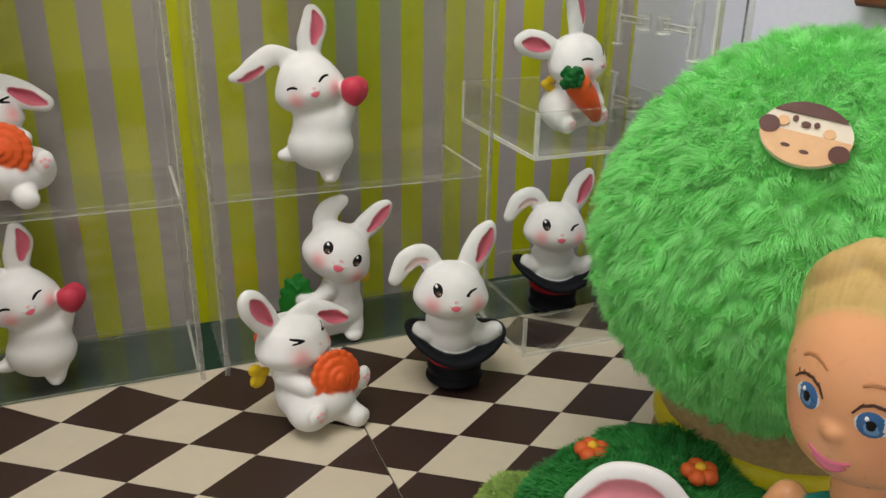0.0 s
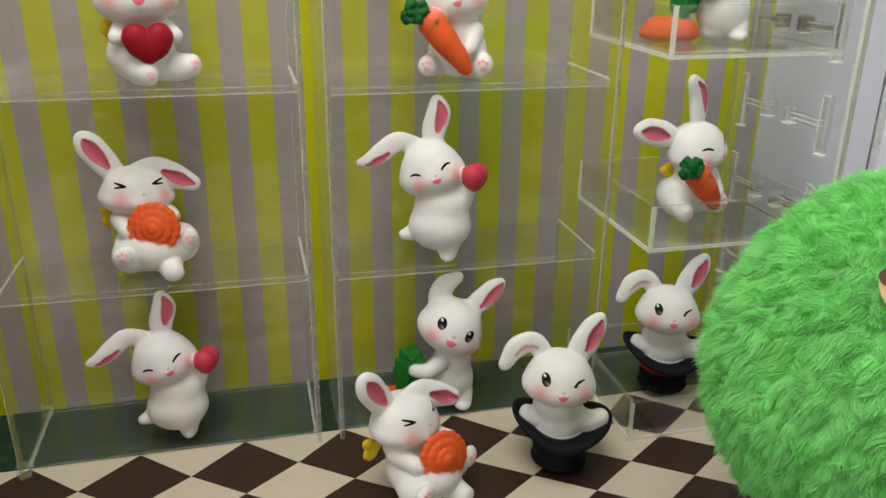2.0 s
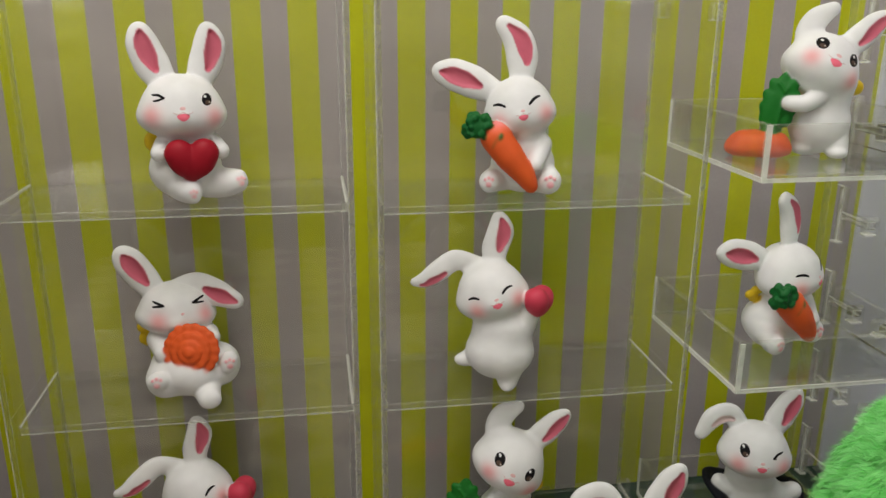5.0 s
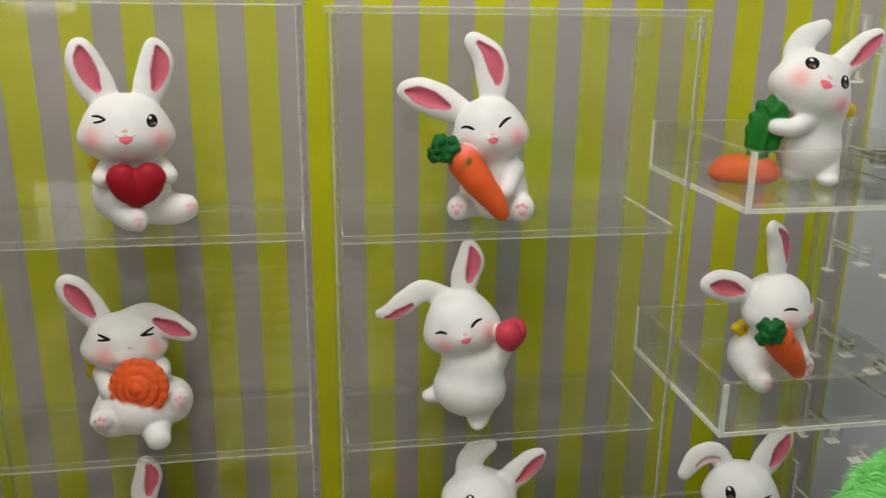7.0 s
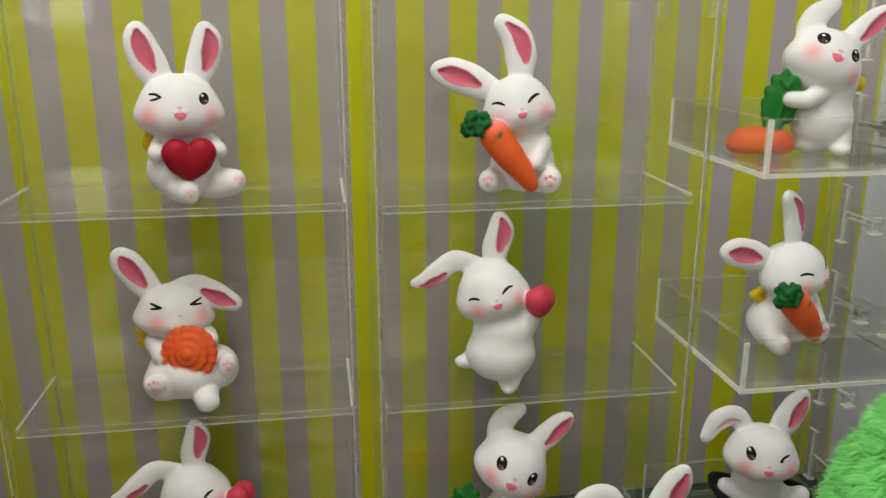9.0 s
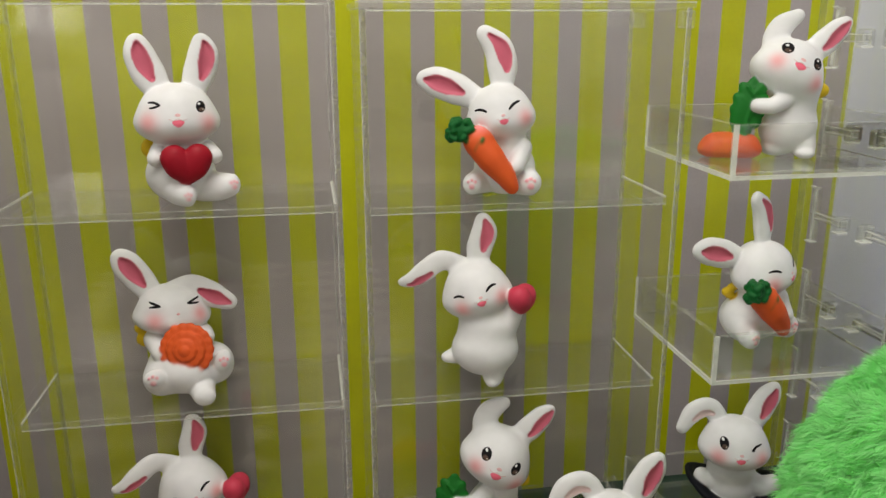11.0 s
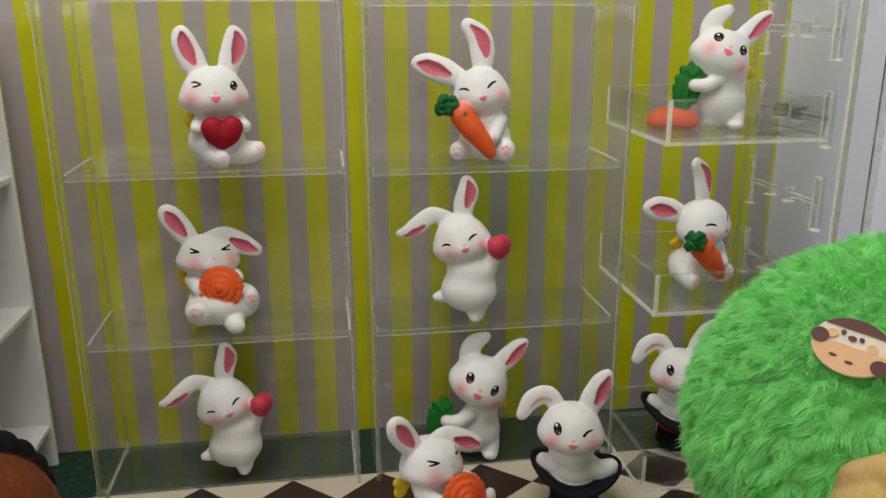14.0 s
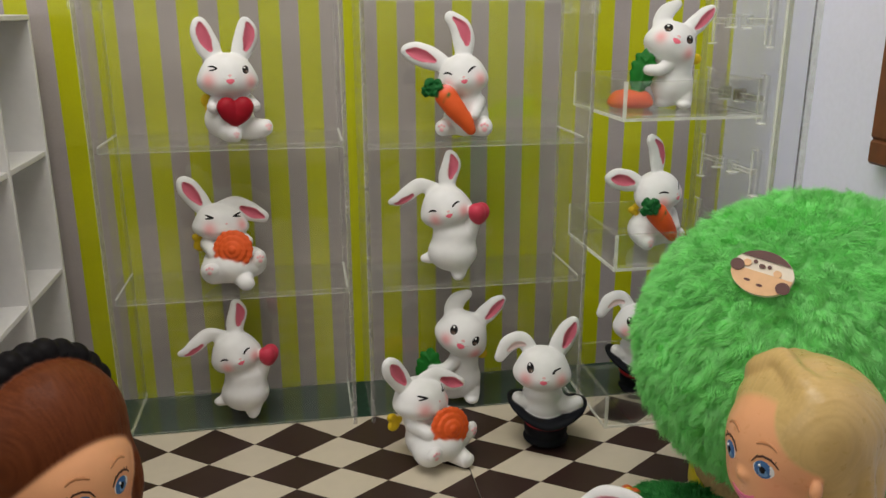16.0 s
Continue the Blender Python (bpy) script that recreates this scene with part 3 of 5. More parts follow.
                for a, b in zip(data[:-1], data[1:]):
                    for f in np.linspace(0, 1, 5)[:-1]:
                        fine.append((a[0] + (b[0] - a[0]) * f, a[1] + (b[1] - a[1]) * f))
                fine.append(data[-1])
                at = self.on_front(fine, 0.0)
                for i, p in enumerate(at):
                    t = Vector(at[min(i + 1, len(at) - 1)] - at[max(i - 1, 0)]).normalized()
                    out = Vector((0, -1, 0))
                    side = t.cross(out).normalized()
                    taper = amount * (0.55 + 0.45 * math.sin(math.pi * i / max(len(at) - 1, 1)))
                    for q in range(6):
                        a = 2 * math.pi * q / 6
                        vs.append(tuple(Vector(p) + side * taper * math.cos(a) + out * 0.22 * math.sin(a)))
                        cs.append(col)
                for i in range(len(at) - 1):
                    for q in range(6):
                        a, b = start + 6 * i + q, start + 6 * i + (q + 1) % 6
                        fs.append((a, b, b + 6, a + 6))
            elif kind == "spot":
                x, z, rx, rz, rot, taper = data
                pts, c, s = [(x, z)], math.cos(radians(rot)), math.sin(radians(rot))
                for ring in (0.55, 1.0):
                    for q in range(16):
                        a = 2 * math.pi * q / 16
                        u, v = rx * ring * math.cos(a) * (1 - taper + taper * math.sin(a)), rz * ring * math.sin(a)
                        pts.append((x + u * c - v * s, z + u * s + v * c))
                at = self.on_front(pts, amount)
                at[17:] += np.array((0, 0.10 + 0.5 * amount, 0))
                vs.extend(tuple(p) for p in at)
                cs.extend([col] * len(at))
                for q in range(16):
                    r = (q + 1) % 16
                    fs.append((start, start + 1 + q, start + 1 + r))
                    fs.append((start + 1 + q, start + 17 + q, start + 17 + r, start + 1 + r))
        me = bpy.data.meshes.new(name)
        me.from_pydata([tuple(c * 0.001 for c in v) for v in vs], [], fs)
        attr = me.attributes.new("paint", "FLOAT_COLOR", "POINT")
        attr.data.foreach_set("color", np.array([(*c, 1.0) for c in cs], np.float32).ravel())
        me.materials.append(material or M_RESIN)
        me.polygons.foreach_set("use_smooth", [True] * len(me.polygons))
        me.update()
        return me


def heart_form(f, x, y, z, s, col, flat=0.75, k=0.7, tilt=0.0, turn=0.0):
    """A plump heart: two lobes that run down to one point."""
    keep = f.m.copy()
    f.m = keep @ Matrix.Translation((x, y, z)) @ pose(0, 0, 0, 0, tilt, turn)
    for side in (-1, 1):
        f.chain([(side * 0.48 * s, 0, 0.26 * s), (side * 0.30 * s, 0, -0.14 * s), (0, 0, -0.66 * s)], [0.54 * s, 0.52 * s, 0.16 * s], col, k, flat, 6)
    f.m = keep


def paw_pads(f, x, y, z, s=1.0):
    for dx, dz, r in ((0, -0.5, 0.75), (-1.0, 0.9, 0.38), (0, 1.35, 0.38), (1.0, 0.9, 0.38)):
        f.ell((x + dx * s, y, z + dz * s), (r * s, 0.35, r * s), (0.86, 0.36, 0.40), 0.05)


def head_form(f, c, wide=12.0, tall=8.6):
    x, y, z = c
    f.ell((x, y, z + 0.9), (wide * 0.84, wide * 0.80, tall * 0.86), k=2.0)
    f.ell((x, y - 0.6, z - 2.6), (wide, wide * 0.84, tall * 0.76), k=2.5)
    f.ell((x, y - wide * 0.76, z - 2.4), (2.4, 1.6, 1.7), k=1.5)


def smile(f, x, z, s=1.0):
    s *= 1.45
    z += 0.2
    f.spot(x, z + 1.45 * s, 0.50 * s, 0.30 * s, (0.80, 0.50, 0.50))
    for side in (-1, 1):
        f.stroke([(x, z + 0.95 * s), (x + side * 0.7 * s, z + 0.55 * s), (x + side * 1.5 * s, z + 0.85 * s)], 0.10, (0.66, 0.44, 0.43))
    f.spot(x, z + 0.10 * s, 1.45 * s, 0.66 * s, TONGUE, taper=0.30)


def open_eye(f, x, z, rx=1.15, rz=1.75):
    f.spot(x, z, rx, rz, BLACK)
    f.spot(x - 0.25 * rx, z + 0.42 * rz, 0.26 * rx, 0.20 * rz, (0.85, 0.85, 0.85), lift=0.3)
    f.spot(x + 0.10 * rx, z - 0.42 * rz, 0.55 * rx, 0.34 * rz, (0.09, 0.055, 0.04), lift=0.3)
    f.spot(x + 0.34 * rx, z - 0.40 * rz, 0.18 * rx, 0.13 * rz, (0.5, 0.45, 0.4), lift=0.4)


def shut_eye(f, x, z, w=1.9, up=0.7, slope=0.0):
    w *= 0.86
    f.stroke([(x + w * a, z + up * (1 - a * a) + slope * a) for a in (-1, -0.5, 0, 0.5, 1)], 0.50, BLACK)


def wink(f, x, z, s=1.0, way=1):
    f.stroke([(x - way * 1.6 * s, z + 0.7 * s), (x, z + 0.75 * s), (x + way * 1.5 * s, z + 0.1 * s)], 0.44, BLACK)
    f.stroke([(x - way * 1.4 * s, z - 0.75 * s), (x, z - 0.5 * s), (x + way * 1.5 * s, z + 0.1 * s)], 0.38, BLACK)


def leaf_curls(f, x, y, z, s, col=DEEP, n=54):
    rng = random.Random(4)
    f.ell((x, y, z), (0.66 * s, 0.52 * s, 0.66 * s), col, 0.2)
    for i in range(n):
        a, b = rng.uniform(0, 6.28), rng.uniform(-0.9, 1.0)
        r = s * rng.uniform(0.15, 0.25)
        f.ell((x + 0.72 * s * math.cos(a) * math.cos(b), y + 0.55 * s * math.sin(a) * math.cos(b), z + 0.72 * s * math.sin(b)), (r, r, r), col, 0.15)


def figure_heart():
    f = Figure()
    f.ell((-1.8, 0.5, 8.4), (10.2, 8.8, 8.6), k=2.0)
    f.ell((-0.6, 0.3, 14.5), (7.6, 7.0, 6.0), k=2.5)
    f.chain([(4, -1, 4.8), (8.6, -3.4, 4.4), (11.8, -5.4, 5.2)], [4.6, 3.7, 2.7], k=1.2)
    f.ell((12.6, -6.4, 5.4), (2.1, 1.8, 3.2), k=0.5)
    f.chain([(-3, -3, 4.8), (-1.4, -8.4, 3.4)], [4.8, 2.8], k=1.2)
    f.ell((-0.7, -9.4, 3.1), (2.3, 1.8, 3.0), k=0.5)
    paw_pads(f, 12.9, -8.0, 5.4, 0.85)
    paw_pads(f, -0.6, -11.0, 3.1, 0.75)
    head_form(f, (-1.6, -0.5, 26.8), 12.3, 9.0)
    f.ear([(-5.8, 0.5, 33.0), (-8.4, 0.8, 38.0), (-10.4, 1.0, 43.4), (-10.9, 1.0, 47.0)], [3.3, 4.7, 4.2, 2.3], (0.26, 0.98), side=0.05)
    f.ear([(3.6, 0.5, 33.2), (5.8, 0.8, 38.2), (7.4, 1.0, 43.4), (7.0, 1.0, 47.2)], [3.2, 4.4, 4.2, 2.0], (0.24, 0.95), side=0.3)
    for s in (-1, 1):
        f.chain([(-0.6 + s * 6.5, -1.5, 16.0), (-0.4 + s * 8.4, -6.5, 14.2)], [2.6, 2.1], k=0.8)
    heart_form(f, -0.2, -9.2, 12.8, 7.0, RED, 0.74)
    f.ell((-10.4, 5.0, 16.0), (2.2, 1.6, 2.8), GOLD, 0.1)
    f.ell((-9.8, 4.5, 12.5), (1.5, 1.3, 2.2), GOLD, 0.1)
    wink(f, -7.6, 29.6, 1.05, 1)
    open_eye(f, 5.0, 29.0, 1.6, 1.85)
    smile(f, -1.6, 24.3, 1.2)
    f.blush(-10.0, 24.8, 3.6)
    f.blush(7.0, 24.0, 3.5)
    return f.build("heart_rabbit")


def figure_cookie():
    f = Figure()
    f.ell((2.6, -6.0, 9.0), (12.0, 13.0, 8.8), k=2.0)
    f.ell((0.8, 0.0, 17.0), (8.6, 7.0, 7.0), k=2.5)
    f.ell((11.4, -8.4, 9.2), (6.2, 7.4, 6.6), k=1.5)
    f.ell((-4.8, -10.4, 7.2), (6.0, 6.8, 5.8), k=1.5)
    f.chain([(6.5, -12.0, 4.4), (7.4, -19.0, 3.0)], [4.4, 3.0], k=1.0)
    f.ell((-6.8, -16.6, 9.4), (3.5, 2.1, 2.9), k=0.6, rot=(0, -12, 0))
    f.ell((14.0, -15.4, 12.4), (2.8, 2.0, 3.8), k=0.6, rot=(0, 12, 0))
    f.ell((7.6, -20.2, 3.0), (3.4, 2.0, 2.9), k=0.6)
    paw_pads(f, -7.2, -18.5, 9.4, 1.15)
    paw_pads(f, 14.2, -17.3, 12.4, 1.1)
    f.turn((0, 0, 22), 0, 3, 0)
    head_form(f, (-0.6, 0.0, 27.0), 12.2, 7.6)
    f.ear([(-6.6, 1.5, 31.0), (-10.0, 1.8, 35.8), (-13.6, 2.0, 40.6), (-15.6, 2.0, 43.4)], [3.2, 4.4, 4.5, 2.6], (0.26, 0.96), side=0.05)
    f.ear([(-0.5, 1.0, 31.4), (5.6, 0.0, 33.4), (11.6, -2.2, 31.2), (17.4, -4.6, 29.0)], [3.4, 4.0, 4.2, 2.4], (0.46, 0.97), side=0.12)
    f.turn()
    f.chain([(-6.5, -3, 17.5), (-4.8, -11.0, 15.6)], [3.3, 2.5], k=0.8)
    f.chain([(8.6, -3, 18), (9.8, -11.0, 19.4)], [3.0, 2.2], k=0.8)
    f.turn((3.2, -15.0, 17.2), -14, 0, -14)
    for rad, y, n, q, deep in ((7.3, -14.4, 18, 1.15, 1.5), (5.0, -15.9, 14, 0.9, 0.95), (2.7, -16.9, 10, 0.6, 0.8)):
        f.ell((3.2, y, 17.2), (rad + 0.9, deep, rad + 0.9), ORANGE, 0.12)
        for i in range(n):
            a = 2 * math.pi * i / n
            f.ell((3.2 + rad * math.cos(a), y + 0.15, 17.2 + rad * math.sin(a)), (q, deep * 0.7, q), ORANGE, 0.7)
    f.ell((3.2, -17.6, 17.2), (1.7, 0.9, 1.7), ORANGE, 0.12)
    f.ell((3.2, -13.4, 17.2), (7.2, 1.6, 7.2), ORANGE, 0.3)
    f.turn((0, 0, 22), 0, 3, 0)
    for s, x, z in ((1, -5.4, 29.9), (-1, 5.8, 30.3)):
        f.stroke([(x - 1.9 * s, z + 0.80), (x + 1.6 * s, z)], 0.55, BLACK)
        f.stroke([(x - 1.9 * s, z - 0.65), (x + 1.6 * s, z)], 0.50, BLACK)
    f.spot(1.4, 27.6, 0.6, 0.4, (0.80, 0.45, 0.45))
    f.blush(-5.8, 25.2, 3.5)
    f.blush(8.2, 26.4, 3.2)
    f.turn()
    for dx, dz, q in ((-10.6, 18.2, 28), (-9.4, 14.0, -24), (-8.0, 16.2, 0)):
        f.ell((dx, 5.6, dz), (2.6, 1.3, 1.9), GOLD, 0.3, (0, q, 0))
    f.ell((-11.4, 5.6, 15.2), (1.2, 1.0, 2.2), GOLD, 0.3, (0, 20, 0))
    return f.build("cookie_rabbit")


def figure_wand():
    f = Figure()
    f.ell((0.6, -3.2, 12.4), (11.0, 9.4, 9.0), k=2.5)
    f.ell((1.4, -2.6, 20.4), (9.6, 8.2, 7.2), k=3.0)
    f.chain([(3.4, -4.0, 7.0), (3.4, -4.8, 4.0), (3.4, -5.2, 2.4)], [4.2, 2.5, 2.1], k=1.5)
    f.ell((3.2, -6.2, 1.6), (2.2, 2.9, 1.7), k=0.8)
    f.chain([(-6.0, -1.5, 10.5), (-10.4, -3.0, 9.0)], [3.2, 2.0], k=1.0)
    f.ell((-11.6, -3.4, 9.0), (2.3, 2.2, 1.9), k=0.8)
    f.ear([(-2.0, -0.5, 40.8), (-1.6, -0.3, 46.0), (0.0, 0.0, 51.2), (-0.6, 0.2, 55.4)], [2.9, 4.0, 4.0, 2.0], (0.32, 0.98), side=0.35)
    f.ear([(-7.6, -0.5, 40.2), (-14.0, -1.0, 41.8), (-19.4, -2.0, 38.2), (-23.2, -2.5, 35.6), (-27.0, -2.5, 34.6)], [2.8, 3.2, 3.3, 2.4, 1.0], (0.40, 0.84), side=0.1, drop=-0.6)
    f.turn((-2.0, 0, 31), 0, -14, 0)
    head_form(f, (-2.2, -2.0, 33.2), 11.7, 9.3)
    shut_eye(f, -7.4, 33.6, 2.0, 0.5, 0.0)
    shut_eye(f, 3.2, 34.4, 2.0, 0.6, 0.5)
    smile(f, -0.6, 30.2, 1.05)
    f.blush(-7.2, 29.8, 3.1)
    f.blush(6.0, 30.6, 3.0)
    f.turn()
    f.chain([(7.6, -3.5, 21.0), (9.8, -4.5, 26.0), (10.8, -5.5, 29.6)], [3.2, 2.5, 1.9], k=1.5)
    heart_form(f, 12.2, -6.5, 31.0, 4.9, ROSE, 1.05, 1.8, 6, 62)
    return f.build("wand_rabbit")


def figure_carrot(yaw=0.0, wide=11.0, long=1.0, spread=0.0):
    """Sits with a carrot across its chest; yaw turns the head, spread opens the legs."""
    f = Figure()
    f.ell((1.2, 0.8, 8.8), (9.8, 8.4, 8.8), k=2.0)
    f.ell((1.4, 0.2, 15.5), (7.2, 6.6, 6.0), k=2.5)
    f.chain([(-5, 0, 5), (-8.6 - spread, -5 - spread, 4.4)], [4.2 + 0.2 * spread, 3.0], k=1.0)
    f.chain([(6, 0, 5.5), (8.8, -5, 4.8)], [5.0, 3.6], k=1.0)
    f.ell((-9.0 - spread, -6.5 - spread, 4.6), (3.0, 2.4, 3.4), k=1.0)
    f.ell((9.0, -6.5, 5.0), (3.5, 2.6, 3.9), k=1.0, rot=(0, 10, 0))
    paw_pads(f, -9.2 - spread, -8.8 - spread, 4.6, 1.1)
    paw_pads(f, 9.2, -9.0, 5.0, 1.25)
    f.turn((0, 0, 24), 0, -9, yaw)
    head_form(f, (-0.2, -0.5, 26.8), wide, 9.0)
    f.ear([(1.6, 0.5, 34.5), (2.6, 0.8, 40.4), (2.0, 1.0, 46.0), (-1.6, 1.0, 51.0)], [3.1, 4.6, 4.3, 2.3], (0.26, 0.92), side=0.32)
    if yaw:
        f.turn((0, 0, 24), 0, -16, yaw - 28)
    e = 0.82 if yaw else 1.0
    f.ear([(-7.4, 0.5, 32.2), (-7.4 - 5.4 * e, 0.8, 32.2 + 3.4 * e), (-7.4 - 10.8 * e, 1.0, 32.2 + 6.4 * e), (-7.4 - 14.8 * e, 1.0, 32.2 + 8.0 * e)], [3.2, 4.8, 4.6, 2.3], (0.22, 0.92), side=-0.05)
    f.turn((0, 0, 24), 0, -9, yaw)
    shut_eye(f, -6.0, 28.2, 2.1, 0.5, -0.25)
    shut_eye(f, 4.4, 28.6, 2.1, 0.5, 0.9)
    smile(f, 0.6, 24.0, 1.0)
    f.blush(-7.2, 24.0, 3.1)
    f.blush(7.6, 24.2, 3.3)
    f.turn()
    f.chain([(6.5, -2.5, 15.5), (4.6, -8.6, 10.4)], [3.2, 2.2], k=0.8)
    if yaw:
        f.ell((-2.4, 3.4, 7.6), (8.2, 8.0, 7.4), k=4.0)
    f.chain([(-7.4 + (q[0] + 7.4) * long, q[1], 18.4 + (q[2] - 18.4) * long) for q in ((-7.4, -8.6, 18.4), (-3.4, -9.8, 13.2), (1.2, -10.2, 7.6), (3.4, -10.2, 4.0))], [4.6, 4.3, 3.1, 1.9], ORANGE, 0.35)
    leaf_curls(f, -12.8 + 4.0 * (1 - long), -9.8, 21.6, 5.4)
    f.ell((-7.4, -12.4, 17.6), (0.9, 0.9, 2.2), DEEP, 0.15, (0, 20, 0))
    f.ell((-6.2, -12.6, 18.8), (0.8, 0.9, 1.4), DEEP, 0.15, (0, 20, 0))
    for dx, dy, dz in ((-7.2, 5.0, 18.4), (-9.2, 5.6, 17.0), (-7.6, 5.6, 15.8)):
        f.ell((dx, dy, dz), (2.0, 1.4, 1.6), GOLD, 0.3)
    return f.build("carrot_rabbit")


def figure_puller(drop=0.0, back=0.0):
    """Pulls a carrot up by its leaves; drop sinks the head on the shoulders, back tips the face up."""
    f = Figure()
    low = Matrix.Translation((-0.75 * drop, 0, -drop))
    f.ell((-0.6, 1.2, 10.2), (9.0, 7.8, 9.4), k=2.0)
    f.ell((1.0, 0.2, 18.6), (6.4, 6.0, 6.4), k=2.5)
    f.chain([(4.0, 0.5, 6.0), (4.8, -1.5, 2.8)], [3.8, 2.7], k=1.2)
    f.ell((4.8, -2.8, 1.8), (3.0, 3.6, 2.0), k=0.8)
    f.ell((-4.0, 1.5, 2.6), (4.0, 4.4, 2.6), k=1.5)
    f.m = low
    f.chain([(-3.2, 0.8, 36.6), (-3.8, 1.8, 41.0), (-1.8, 2.2, 45.2), (2.6, 1.6, 48.4)], [3.0, 3.6, 3.4, 1.7], WHITE, 0.6, 0.48, 8)
    f.ear([(6.0, 0.8, 35.8), (10.4, 1.4, 39.6), (14.4, 1.8, 43.8), (17.0, 1.8, 46.4)], [2.8, 3.9, 3.3, 1.3], (0.24, 0.95), side=0.5)
    f.turn((0, 0, 29), -back, 27, 0)
    f.m = low @ f.m
    head_form(f, (-0.6, -1.0, 32.0), 11.7, 9.5)
    open_eye(f, -5.6, 34.2, 1.8, 2.2)
    open_eye(f, 4.7, 34.0, 1.7, 2.2)
    smile(f, -0.2, 29.4, 1.3)
    f.blush(-6.8, 29.0, 3.2)
    f.blush(7.4, 28.6, 3.2)
    f.turn()
    f.chain([(-2.6, -4.2, 19.6), (-7.2, -7.0, 16.8), (-12.0, -6.6, 16.8)], [2.8, 2.4, 1.8], k=0.8)
    for x, r in ((-24.2, 4.4), (-20.4, 5.2), (-16.6, 5.2), (-13.0, 4.4)):
        f.ell((x, -3.8, 2.4), (r, r, 2.6), ORANGE, 1.5)
        f.ell((-18.6 + 0.84 * (x + 18.6), -3.8, 4.4), (0.9 * r, 0.95 * r, 3.2), ORANGE, 2.5)
    f.chain([(-15.6, -4.0, 7.0), (-15.2, -4.4, 12.0), (-14.2, -4.4, 16.5), (-13.2, -4.0, 20.6), (-12.8, -3.8, 24.6)], [2.2, 3.7, 4.0, 3.1, 1.0], LEAF, 0.5, 0.42)
    for z, w in ((10.6, 3.2), (14.0, 3.9), (17.6, 3.7), (21.0, 2.6)):
        for side in (-1, 1):
            f.ell((-15.8 + 0.12 * z + side * w, -4.6 - 0.5 * side, z + 0.8), (1.6, 1.0, 2.3), LEAF, 0.8, (0, side * 22, side * 16))
            f.chain([(-15.6 + 0.12 * z, -6.0, z - 1.0), (-15.6 + 0.12 * z + side * 0.75 * w, -5.5, z + 1.6)], [0.5, 0.35], LEAF, 0.2)
    f.chain([(-14.9, -5.8, 8.0), (-13.9, -6.1, 15.0), (-12.9, -5.2, 22.5)], [0.9, 0.75, 0.4], LEAF, 0.2)
    f.ell((-15.2, -4.0, 8.5), (2.8, 2.0, 3.4), LEAF, 0.4)
    f.ell((8.6, 2.5, 21.0), (2.6, 1.5, 2.4), GOLD, 0.3)
    f.ell((5.8, 3.5, 19.6), (2.0, 1.5, 1.7), GOLD, 0.1)
    return f.build("pulling_rabbit")


def figure_hat():
    f = Figure()
    f.ell((0, 0, 2.6), (9.6, 9.4, 3.4), HAT, 0.6)
    f.ell((0, 0, 7.0), (9.2, 9.0, 7.0), HAT, 1.0)
    f.ell((0, 0, 10.4), (9.7, 9.5, 2.2), (0.36, 0.008, 0.016), 0.12)
    for u in (0.0, 0.34, 0.67, 1.0):
        for i in range(56):
            a = 2 * math.pi * i / 56
            c, s = math.cos(a), math.sin(a)
            rise = (5.4 if c < 0 else 3.8) * abs(c) ** 1.6 * u ** 1.3 - 0.8 * s * s * u
            f.ell(((8.8 + 6.2 * u) * c, (8.4 + 5.0 * u) * s, 14.6 + rise), (2.0, 2.0, 1.15), HAT, 1.1, (-14 * s, (-40 if c < 0 else -30) * c * u, 0))
    f.ell((0, 0, 14.2), (9.8, 9.4, 2.0), HAT, 0.8)
    f.ell((-1.4, -1.6, 18.6), (9.2, 9.0, 7.6), k=0.4)
    f.ell((-2.0, -3.2, 25.0), (8.2, 7.6, 5.0), k=2.5)
    f.chain([(4.0, -4.0, 20.6), (8.4, -4.6, 19.4), (12.6, -4.6, 21.4)], [3.6, 2.8, 2.0], k=1.4)
    f.chain([(-7.0, -3.6, 20.6), (-10.2, -4.0, 20.4), (-12.4, -4.2, 22.6)], [3.2, 2.5, 1.5], k=1.4)
    f.turn((-2.7, 0, 34), 0, 3, 0)
    head_form(f, (-2.7, -6.5, 37.6), 12.0, 8.8)
    f.ear([(-7.2, -4.0, 42.0), (-11.8, -4.0, 47.6), (-17.2, -5.0, 45.8), (-20.6, -6.0, 39.6)], [3.0, 3.3, 3.4, 1.9], (0.34, 0.72), pink=(0.74, 0.56, 0.55), side=0.3, drop=-0.45)
    f.ear([(2.0, -4.0, 42.2), (4.4, -3.5, 47.8), (6.8, -3.0, 53.4), (8.4, -3.0, 57.4)], [3.2, 4.4, 4.0, 1.5], (0.28, 0.90), side=0.36)
    open_eye(f, -8.0, 40.2, 1.65, 2.35)
    f.stroke([(0.8, 38.9), (2.2, 40.1), (4.2, 40.5)], 0.50, BLACK)
    f.stroke([(0.9, 38.9), (1.9, 38.9)], 0.30, BLACK)
    smile(f, -2.4, 34.8, 1.1)
    f.blush(-9.6, 35.2, 3.3)
    f.blush(5.0, 35.6, 3.3)
    f.turn()
    return f.build("hat_rabbit")


